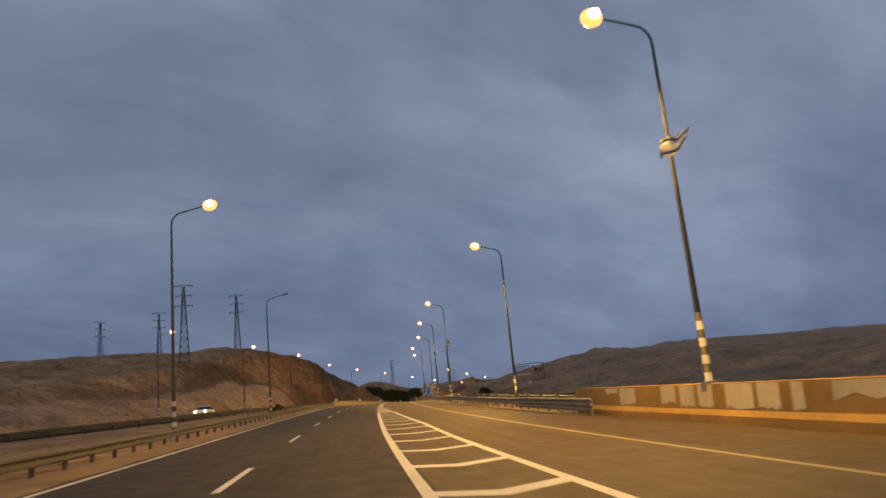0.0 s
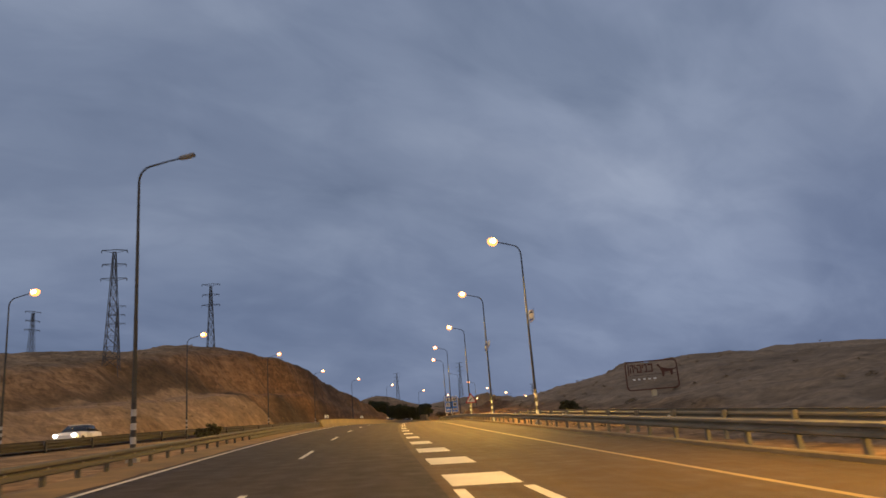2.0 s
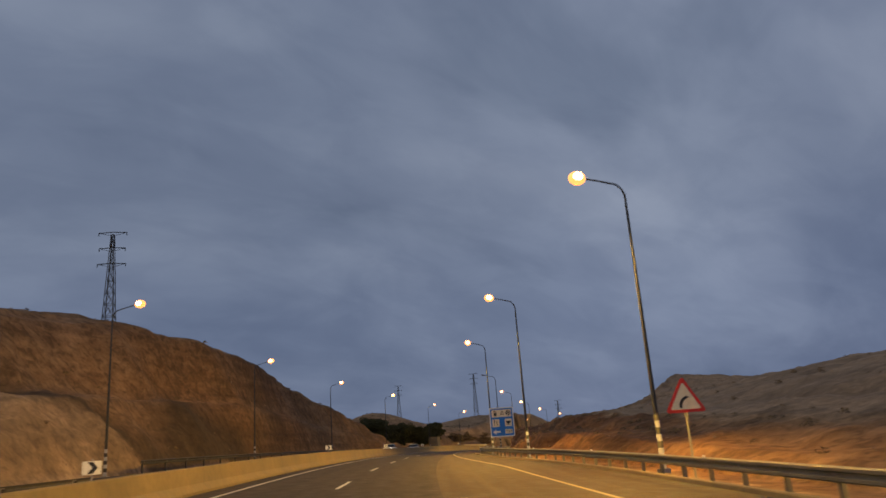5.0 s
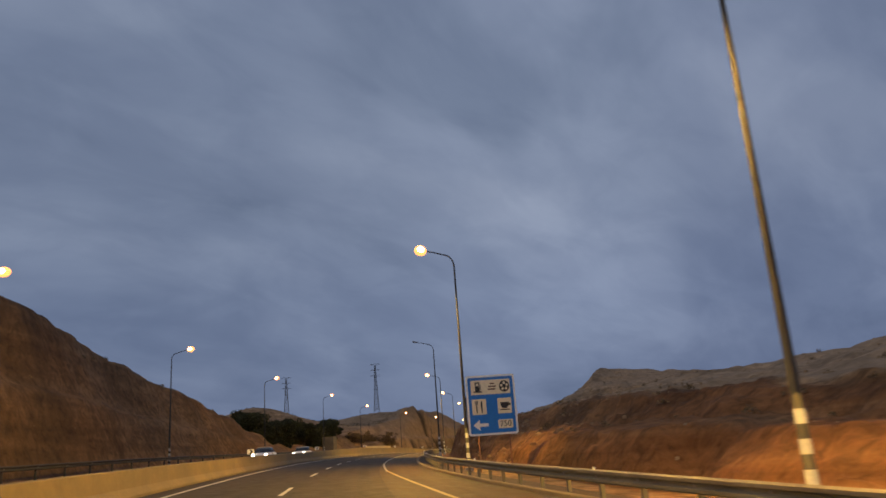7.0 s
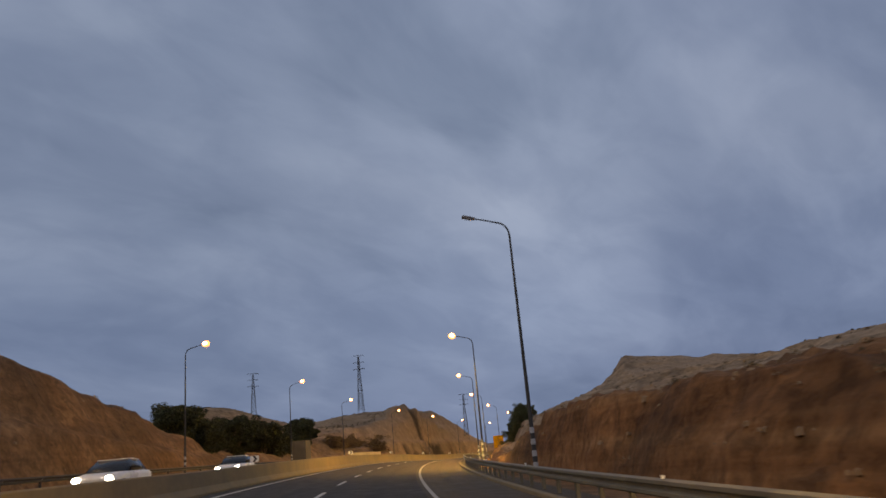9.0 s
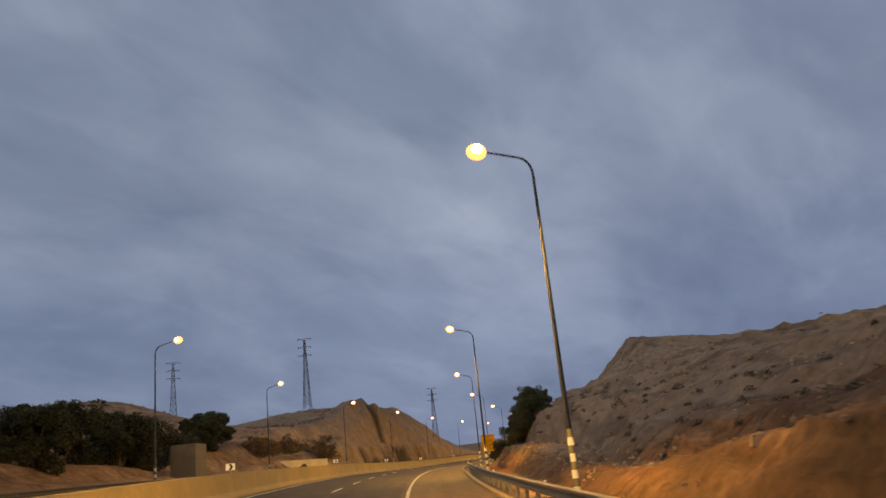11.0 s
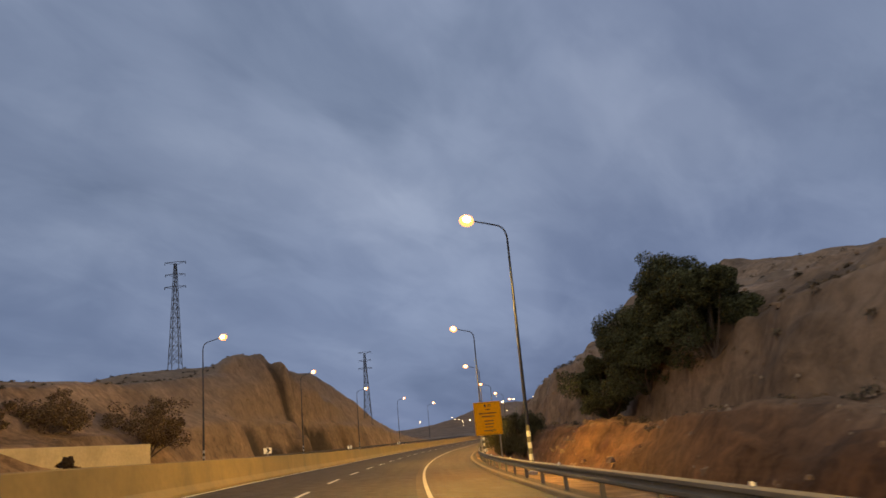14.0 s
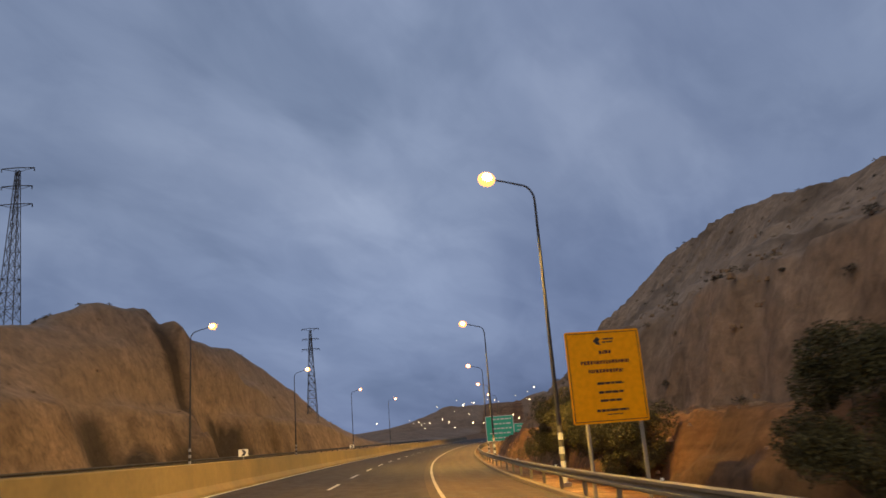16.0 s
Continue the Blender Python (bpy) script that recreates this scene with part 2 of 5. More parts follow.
SIGN_BLUE = plain("blue_sign_sheet", (0.011, 0.18, 0.58), 0.4, 0, 0.08, 1, 0)
SIGN_WHITE = plain("white_sign_sheet", (0.80, 0.80, 0.77), 0.4, 0, 0.06, 1, 0)
SIGN_CREAM = plain("cream_sign_panel", (0.78, 0.70, 0.50), 0.4, 0, 0.06, 1, 0)
SIGN_RED = plain("red_sign_border", (0.60, 0.03, 0.02), 0.4, 0, 0.1, 1, 0)
SIGN_BLACK = plain("black_sign_ink", (0.02, 0.02, 0.02), 0.45, 0, 0.1, 1, 0)
SIGN_YELLOW = plain("orange_yellow_sign_sheet", (1.0, 0.41, 0.008), 0.5, 0, 0.04, 1, 0)
SIGN_YELLOW.node_tree.nodes["Principled BSDF"].inputs["Specular IOR Level"].default_value = 0.1
SIGN_GREEN = plain("green_sign_sheet", (0.04, 0.52, 0.32), 0.4, 0, 0.08, 1, 0)
FLAG_WHITE = plain("white_flag_cloth", (0.85, 0.85, 0.85), 0.8, 0, 0.1, 4)
FLAG_BLUE = plain("blue_flag_stripe", (0.05, 0.12, 0.42), 0.8, 0, 0.1, 4)
RUSTY = plain("rust_brown_steel", (0.10, 0.035, 0.02), 0.7, 0.2, 0.3, 3)
BARK = plain("grey_brown_bark", (0.12, 0.09, 0.065), 0.9, 0, 0.3, 3, 0.5)
LEAF_DARK = foliage("eucalyptus_leaf", (0.014, 0.018, 0.010), (0.050, 0.058, 0.026))
LEAF_OLIVE = foliage("olive_acacia_leaf", (0.026, 0.031, 0.013), (0.095, 0.104, 0.045))
LEAF_MID = foliage("dull_green_shrub_leaf", (0.026, 0.027, 0.012), (0.082, 0.079, 0.034))
LEAF_SCRUB = foliage("dark_scrub_leaf", (0.045, 0.034, 0.019), (0.13, 0.098, 0.055))
LEAF_DRY = foliage("dry_shrub_leaf", (0.06, 0.042, 0.020), (0.17, 0.115, 0.055))
CAR_WHITE = plain("white_car_paint", (0.68, 0.68, 0.67), 0.3, 0, 0.05, 1, 0)
CAR_GLASS = plain("dark_car_glass", (0.02, 0.022, 0.025), 0.1, 0, 0.1, 1, 0)
RUBBER = plain("black_tyre_rubber", (0.02, 0.02, 0.02), 0.8, 0, 0.2, 4)


# ---- mesh helpers ----
def mesh_of(name, verts, faces, material, smooth=False):
    me = bpy.data.meshes.new(name)
    me.from_pydata([tuple(v) for v in verts], [], [tuple(f) for f in faces])
    me.materials.append(material)
    if smooth:
        me.polygons.foreach_set("use_smooth", [True] * len(me.polygons))
    me.update()
    return me


def part(name, bm, material, parent, label=""):
    me = bpy.data.meshes.new(name)
    bm.normal_update()
    bm.to_mesh(me)
    bm.free()
    me.materials.append(material)
    ob = new(name, me)
    ob.parent = parent
    return tagged(ob, label)


def box(bm, x0, x1, y0, y1, z0, z1, bevel=0.0):
    vs = [bm.verts.new((x, y, z)) for x in (x0, x1) for y in (y0, y1) for z in (z0, z1)]
    fs = [bm.faces.new([vs[i] for i in q]) for q in ((0, 1, 3, 2), (4, 6, 7, 5), (0, 4, 5, 1), (2, 3, 7, 6), (0, 2, 6, 4), (1, 5, 7, 3))]
    if bevel:
        bmesh.ops.bevel(bm, geom=list({e for f in fs for e in f.edges}), offset=bevel, segments=2, affect="EDGES")
    return bm


def tube(bm, points, radii, sides=10, caps=True):
    """A tube along points with a radius at each."""
    pts = [Vector(p) for p in points]
    rings = []
    for i, p in enumerate(pts):
        ahead = (pts[min(i + 1, len(pts) - 1)] - pts[max(i - 1, 0)]).normalized()
        side = ahead.cross(Vector((0, 0, 1)) if abs(ahead.z) < 0.9 else Vector((0, 1, 0))).normalized()
        up = side.cross(ahead)
        r = radii[i] if isinstance(radii, (list, tuple)) else radii
        rings.append([bm.verts.new(p + r * (math.cos(a) * side + math.sin(a) * up)) for a in (2 * math.pi * k / sides for k in range(sides))])
    for a, b in zip(rings, rings[1:]):
        for k in range(sides):
            f = bm.faces.new((a[k], a[(k + 1) % sides], b[(k + 1) % sides], b[k]))
            f.smooth = True
    if caps:
        bm.faces.new(rings[0])
        bm.faces.new(rings[-1])
    return bm


def slab(bm, outline, y0, y1):
    """An outline in x and z, given thickness along y."""
    a = [bm.verts.new((x, y0, z)) for x, z in outline]
    b = [bm.verts.new((x, y1, z)) for x, z in outline]
    bm.faces.new(a)
    bm.faces.new(b[::-1])
    for k in range(len(outline)):
        n = (k + 1) % len(outline)
        bm.faces.new((a[k], b[k], b[n], a[n]))
    return bm


def rounded(x0, x1, z0, z1, r, n=4):
    out = []
    for cx, cz, a0 in ((x1 - r, z1 - r, 0), (x0 + r, z1 - r, 90), (x0 + r, z0 + r, 180), (x1 - r, z0 + r, 270)):
        out += [(cx + r * math.cos(radians(a0 + 90 * k / n)), cz + r * math.sin(radians(a0 + 90 * k / n))) for k in range(n + 1)]
    return out


def lattice_noise(x, y, seed=0):
    """Smooth value noise in -1..1 for arrays."""
    xi, yi = np.floor(x).astype(np.int64), np.floor(y).astype(np.int64)
    fx, fy = x - xi, y - yi
    fx, fy = fx * fx * (3 - 2 * fx), fy * fy * (3 - 2 * fy)

    def dot(i, j):
        h = (i * 374761393 + j * 668265263 + seed * 974634777) & 0xFFFFFFFF
        h = ((h ^ (h >> 13)) * 1274126177) & 0xFFFFFFFF
        return ((h ^ (h >> 16)) & 0xFFFF) / 32767.5 - 1

    a = dot(xi, yi) * (1 - fx) + dot(xi + 1, yi) * fx
    b = dot(xi, yi + 1) * (1 - fx) + dot(xi + 1, yi + 1) * fx
    return a * (1 - fy) + b * fy


def fractal(x, y, octaves=5, seed=0, gain=0.5):
    total, amp = np.zeros_like(x, dtype=float), 1.0
    for k in range(octaves):
        total += amp * lattice_noise(x * 2**k + 13.7 * k, y * 2**k - 7.1 * k, seed + k)
        amp *= gain
    return total


# ---- the line of the road: s along it, d to the right of it ----
STEP = 2.0
S_LINE = np.arange(-90, 1500, STEP)
HEADING = np.radians(np.interp(S_LINE, [0, 60, 120, 180, 240, 300, 360, 430, 520], [1.44, 3.56, 6.16, 10.35, 15.92, 21.28, 26.32, 31.39, 36.0]))
X_LINE = np.concatenate([[0], np.cumsum(STEP * np.sin((HEADING[1:] + HEADING[:-1]) / 2))])
Y_LINE = np.concatenate([[0], np.cumsum(STEP * np.cos((HEADING[1:] + HEADING[:-1]) / 2))])
X_LINE += 0.39 - np.interp(0, S_LINE, X_LINE)
Y_LINE -= np.interp(0, S_LINE, Y_LINE)
Z_LINE = np.interp(S_LINE, [-90, 0, 25, 50, 75, 100, 125, 150, 175, 200, 225, 250, 275, 300, 325, 350, 375, 400, 450, 520],
                   [-3.2, 0.01, 0.96, 1.99, 3.07, 4.08, 4.93, 5.61, 6.12, 6.5, 6.79, 7.01, 7.17, 7.24, 7.15, 6.86, 6.57, 6.4, 6.2, 6.15])
Z_LINE = np.convolve(np.pad(Z_LINE, 8, "edge"), np.hanning(19)[1:-1] / np.hanning(19).sum(), "valid")
Z_LINE = Z_LINE[: len(S_LINE)]


def banking(s):
    return np.interp(s, [0, 60, 140, 220], [0.022, 0.022, 0.03, 0.045])


def road_height(s, d):
    return np.interp(s, S_LINE, Z_LINE) - banking(s) * np.clip(d, -17, 14)


def plan(s, d):
    a = np.interp(s, S_LINE, HEADING)
    return np.interp(s, S_LINE, X_LINE) + d * np.cos(a), np.interp(s, S_LINE, Y_LINE) - d * np.sin(a)


def spot_on(s, d, h=0.0):
    """The place h metres over the road's surface."""
    x, y = plan(s, d)
    return Vector((float(x), float(y), float(road_height(s, d) + h)))


def facing(s, d, h=0.0, turn=0.0):
    """A pose whose y looks along the road and x to its right."""
    p = spot_on(s, d, h)
    return pose(p.x, p.y, p.z, 0, 0, -math.degrees(float(np.interp(s, S_LINE, HEADING))) + turn)


OPPOSITE_OUT = ([-90, 0, 40, 70, 100, 130, 160, 190, 220, 900], [-84, -60, -46, -35.5, -27, -22, -19.8, -19.0, -18.8, -18.2])
OPPOSITE_IN = ([-90, 0, 40, 70, 100, 130, 160, 190, 900], [-74, -50, -36, -26, -18, -13.2, -11.2, -9.6, -8.9])
VERGE_RIGHT = ([0, 30, 60, 100, 140, 170, 200, 260], [9.2, 9.6, 9.0, 8.9, 8.4, 6.4, 4.9, 5.2])


def sweep(name, s0, s1, step, section, material, parent=None, closed=False, label="", smooth=False):
    """A strip or bar that follows the road. section(s): a list of (d, height over the road)."""
    ss = np.linspace(s0, s1, max(2, int(round((s1 - s0) / step)) + 1))
    rows, uv = [], []
    for s in ss:
        for d, h in section(s):
            rows.append(spot_on(s, d, h))
            uv.append((d, s))
    n = len(section(s0))
    faces = []
    for i in range(len(ss) - 1):
        for k in range(n if closed else n - 1):
            j = (k + 1) % n
            faces.append((i * n + k, i * n + j, (i + 1) * n + j, (i + 1) * n + k))
    if closed:
        faces += [tuple(range(n))[::-1], tuple((len(ss) - 1) * n + k for k in range(n))]
    me = mesh_of(name, rows, faces, material, smooth)
    layer = me.uv_layers.new(name="along")
    for loop in me.loops:
        layer.data[loop.index].uv = uv[loop.vertex_index]
    ob = new(name, me)
    ob.parent = parent
    return tagged(ob, label)


# ---- the land ----
def left_toe(s):
    return np.interp(s, *OPPOSITE_OUT) - 2.0


def right_toe(s):
    return np.interp(s, [0, 60, 100, 140, 170, 200, 255, 300], [10.8, 11, 10.6, 10.2, 8.8, 7.5, 7.1, 7.7])


def land_height(s, d):
    """Height over the road's middle line."""
    base = -banking(s) * np.clip(d, -17, 14) - 0.12
    # left: a cut hill, a saddle with trees, and a second cut hill
    crest = np.interp(s, [0, 60, 80, 100, 120, 145, 165, 187, 198, 210, 223, 234, 246, 258, 270, 286, 300, 328, 345, 360, 378, 394, 408, 415, 420],
                      [2.2, 3.6, 4.6, 6.2, 8.0, 10.8, 13.7, 15.0, 14.9, 13.8, 12.4, 11.1, 9.6, 8.3, 6.7, 4.4, 2.8, 2.6, 4.5, 6.5, 8.6, 9.8, 11.6, 13.0, 15.4])
    crest2 = np.interp(s, [420, 424, 434, 438, 442, 465, 480, 495, 512, 535, 555, 570, 620, 900], [15.4, 16.6, 17.4, 16.2, 15.6, 16.4, 14.8, 12.4, 8.6, 5, 2.8, 1.6, 1.2, 1.2])
    crest = np.where(s > 420, crest2, crest)
    run = np.interp(s, [0, 100, 150, 180, 198, 212, 290, 345, 380, 600], [22, 19, 16, 13, 8.5, 6.0, 5.5, 8, 9.5, 9.5])
    back = np.interp(s, [0, 100, 150, 185, 280, 310, 345, 375, 400, 430, 520], [0.04, 0.05, 0.07, 0.18, 0.18, 0.16, 0.10, 0.03, -0.06, -0.12, -0.06])
    u = left_toe(s) - d
    warp = fractal(s / 14, d / 14, 4, 3)
    block = np.tanh(3.5 * lattice_noise(s / 7.5, d * 0 + 0.3, 71)) + 0.5 * np.tanh(4 * lattice_noise(s / 3.1, d / 30, 73))
    boulders = np.tanh(5 * lattice_noise(s / 8.0 + 3.3, u / 3.2, 72)) * np.interp(s, [380, 398, 470, 490], [0, 1, 1, 0]) * np.clip(u, 0, 1) * np.clip((9 - u) / 2, 0, 1)
    recess = np.clip(1.35 - np.abs(s - 411.5) / 4.5, 0, 1) + np.clip(1.35 - np.abs(s - 437) / 4, 0, 1)
    uw = u + (0.7 * np.interp(s, [330, 390], [1, 0.45]) * warp + 0.75 * block * np.interp(s, [170, 200, 330, 400, 500, 560], [0.25, 0.3, 0.3, 0.16, 0.16, 0.16])) * np.clip(u / 3, 0, 1)
    uw = uw + 0.5 * boulders
    uw = uw - 1.5 * recess * np.clip(u / 0.8, 0, 1) * np.clip((5.5 - u) / 1.5, 0, 1)
    # one block of the upper lift stands proud
    uw = uw + 2.2 * np.clip((s - 433.0) / 0.8, 0, 1) * np.clip((470 - s) / 20, 0, 1) * np.clip((u - 3.2) / 0.8, 0, 1) * np.clip((7.6 - u) / 2, 0, 1)
    face = np.clip(uw / run, 0, 1)
    # the cut stands in two lifts with a ledge between them
    ledge = np.interp(face, [0, 0.06, 0.32, 0.50, 0.92, 1], [0, 0.07, 0.44, 0.49, 0.97, 1])
    blend = np.interp(s, [140, 180, 560, 640], [0, 1, 1, 0])
    lumpy = np.clip(face + 0.13 * fractal(s / 13, u / 60, 3, 77) * np.clip(face * 6, 0, 1) * np.clip((1 - face) * 4, 0, 1), 0, 1)
    mound = np.interp(lumpy, [0, 0.12, 0.34, 0.56, 0.9, 1], [0, 0.2, 0.44, 0.47, 0.94, 1])
    mounded = np.interp(s, [90, 120, 188, 204], [0, 1, 1, 0])
    shape = (ledge * blend + face**0.8 * (1 - blend)) * (1 - mounded) + mound * mounded
    lifts = 5.6 * np.clip((uw - 0.3) / 2.0, 0, 1) + 0.5 * np.clip((uw - 2.3) / 1.7, 0, 1) + (crest - 6.1) * np.clip((uw - 4.0) / (0.97 * run - 4.0), 0, 1) ** 0.85
    benched = np.interp(s, [384, 402, 470, 505], [0, 1, 1, 0])
    rise = crest * shape * (1 - benched) + lifts * benched
    left = rise + back * np.clip(u - run, 0, np.interp(s, [120, 180, 290, 320], [45, 12, 12, 40])) + 0.012 * np.clip(u - run - 60, 0, 600)
    left += 7.3 * np.exp(-(((s - 376) / 24) ** 2) - ((d + 62) / 16) ** 2) - 2.4 * np.exp(-(((s - 166) / 15) ** 2) - ((d + 52) / 9) ** 2)
    left -= 1.8 * np.exp(-(((s - 423) / 11) ** 2) - ((d + 37) / 4.5) ** 2)
    # right: a low red cut by the verge, a bench, then the long hill
    v = d - right_toe(s)
    low = np.interp(s, [0, 80, 110, 140, 165, 185, 205, 218, 241, 250, 257, 264, 272, 284, 295, 310, 330, 360, 400, 450, 520],
                    [-1.0, -0.4, 0.1, 0.8, 1.5, 1.8, 2.0, 3.1, 3.2, 2.7, 2.0, 1.4, 0.7, 0.6, 1.3, 1.7, 1.9, 2.2, 2.8, 2.0, 1.0])
    near = np.interp(s, [0, 80, 110, 140, 165, 185, 200, 246, 260, 272, 282, 294, 308, 330, 345, 375, 395, 420, 460, 520, 600],
                     [-0.9, -0.2, 0.5, 1.3, 2.4, 3.3, 3.7, 3.8, 3.0, 2.3, 2.0, 2.9, 4.3, 5.6, 6.2, 7.4, 8.0, 7.0, 5.5, 3.0, 1.0])
    mid = np.interp(s, [0, 60, 100, 140, 170, 200, 230, 260, 290, 320, 345, 370, 395, 415, 440, 470, 510, 560],
                    [-0.8, 0.2, 1.6, 2.6, 3.2, 4.0, 4.5, 5.0, 6, 7.5, 8.8, 10.4, 12.2, 12.8, 12, 12, 11, 5])
    far = np.interp(s, [0, 60, 107, 140, 180, 215, 250, 300, 330, 350, 390, 405, 430, 445, 470, 545, 620],
                    [1.2, 2.4, 4.0, 6.0, 6.6, 6.3, 7.0, 9.0, 11, 12.8, 18, 20, 24.3, 27, 28, 25, 8])
    high = np.interp(s, [0, 83, 125, 149, 176, 196, 243, 276, 345, 380, 416, 444, 463, 503, 600, 800],
                     [2.0, 3.6, 4.8, 5.8, 8, 9, 9.4, 9.8, 13, 17, 21, 24, 25, 24, 14, 7])
    gully = np.tanh(2.5 * lattice_noise(s / 4.3, d / 25, 81)) + 0.6 * lattice_noise(s / 1.9, d / 9, 83)
    vw = v + (0.55 * fractal(s / 8, d / 8, 4, 11) + 0.42 * gully * np.clip((13 - v) / 6, 0.25, 1)) * np.clip(v / 1.5, 0, 1)
    vw = vw + 0.2 * fractal(s / 1.5, d / 0.55, 3, 85) * np.clip(v / 0.4, 0, 1) * np.clip((9 - v) / 3, 0, 1)
    lift = np.clip(1 + 0.0035 * np.clip(vw - 55, 0, 260) * np.interp(s, [0, 250, 380], [-0.7, -0.4, -0.6]), 0.2, 3)
    k2, k3, k4 = 22 - right_toe(s), 38 - right_toe(s), 62 - right_toe(s)
    right = np.zeros_like(vw)
    for (v0, h0), (v1, h1), curve in (((0.2, low * 0), (1.9, low), 0.7), ((1.9, low), (4.4, low + 0.2), 1), ((4.4, low + 0.2), (5.9, near), 0.7), ((5.9, near), (k2, mid), 1), ((k2, mid), (k3, far), np.interp(s, [330, 400, 440, 480], [0.8, 1.7, 1.7, 0.8])), ((k3, far), (k4, high), 1)):
        right = np.where(vw > v0, h0 + (h1 - h0) * np.clip((vw - v0) / (v1 - v0), 0, 1) ** curve, right)
    right = right * lift
    out = base + np.where(u > 0, left, 0) + np.where(v > 0, right, 0)
    # roughness grows away from the road
    away = np.clip(np.maximum(u, v) / 3.0, 0, 1)
    steep = np.clip(np.maximum(u, v) / 30.0, 0.25, 1) * np.where(u > 0, np.interp(s, [330, 380, 560, 600], [1, 0.4, 0.4, 1]), 1) * np.where(v > 0, np.interp(s, [60, 160, 290], [0.45, 0.6, 1]), 1)
    out += away * steep * (0.7 * fractal(s / 9, d / 9, 6, 21, 0.55) + 0.9 * fractal(s / 45, d / 45, 4, 31) * np.clip(np.maximum(u, v) / 40, 0, 1))
    out += away * np.where(u > 0, np.interp(s, [340, 385], [0.16, 0.06]), 0.2) * fractal(s / 2.2, d / 2.2, 3, 41)
    # hard beds stand out as ledges
    bed = 1.5 + 0.35 * np.sin(s / 31)
    level = out + 0.5 * fractal(s / 22, d / 22, 3, 91)
    tread = level / bed - np.floor(level / bed)
    stepped = (np.clip((tread - 0.55) / 0.3, 0, 1) - tread) * bed
    rocky = np.clip((v - 4.5) / 2, 0, 1) * np.clip((46 - v) / 20, 0, 1) * np.interp(s, [150, 190, 270, 300, 480, 560], [0, 0.35, 0.35, 0.8, 0.8, 0])
    rocky = rocky + np.clip(u / 1.5, 0, 1) * np.clip((26 - u) / 12, 0, 1) * np.interp(s, [90, 150, 330, 390, 520, 570], [0.35, 0.3, 0.3, 0.3, 0.3, 0])
    ridge = 1 - np.abs(fractal(s / 3.1, d / 3.1, 3, 95))
    out += np.clip(rocky, 0, 0.8) * np.where(v > 0, 0.36, np.interp(s, [340, 385], [0.22, 0.1])) * (ridge - 0.5)
    out += np.clip(rocky, 0, 0.8) * (v > 0) * 0.16 * np.abs(fractal(s / 1.5, d / 1.3, 2, 88))
    out += rocky * stepped * np.clip(0.75 + 0.6 * fractal(s / 12, d / 12, 3, 93), 0, 1)
    clods = np.clip(v / 0.5, 0, 1) * np.clip((30 - v) / 10, 0, 1) * np.interp(s, [150, 200, 480, 520], [0.3, 1, 1, 0]) * (v > 0)
    out += clods * (0.16 * np.abs(fractal(s / 1.1, d / 0.7, 3, 87)) - 0.10 * np.abs(fractal(s / 2.6, d / 1.1, 2, 86)))
    out -= 0.9 * np.exp(-(((s - 107) / 6) ** 2) - ((d - 24) / 3.5) ** 2)
    far_hills = 26 * np.exp(-(((s - 1150) / 260) ** 2)) * (1 + 0.35 * fractal(s / 160, d / 160, 4, 51))
    return out + far_hills * np.interp(d, [-250, -130, -60, 60, 260], [0.25, 0.6, 1.0, 1.0, 1.1]) * np.clip(np.abs(d + 4) / 60 + np.clip((s - 950) / 120, 0, 1), 0, 1)


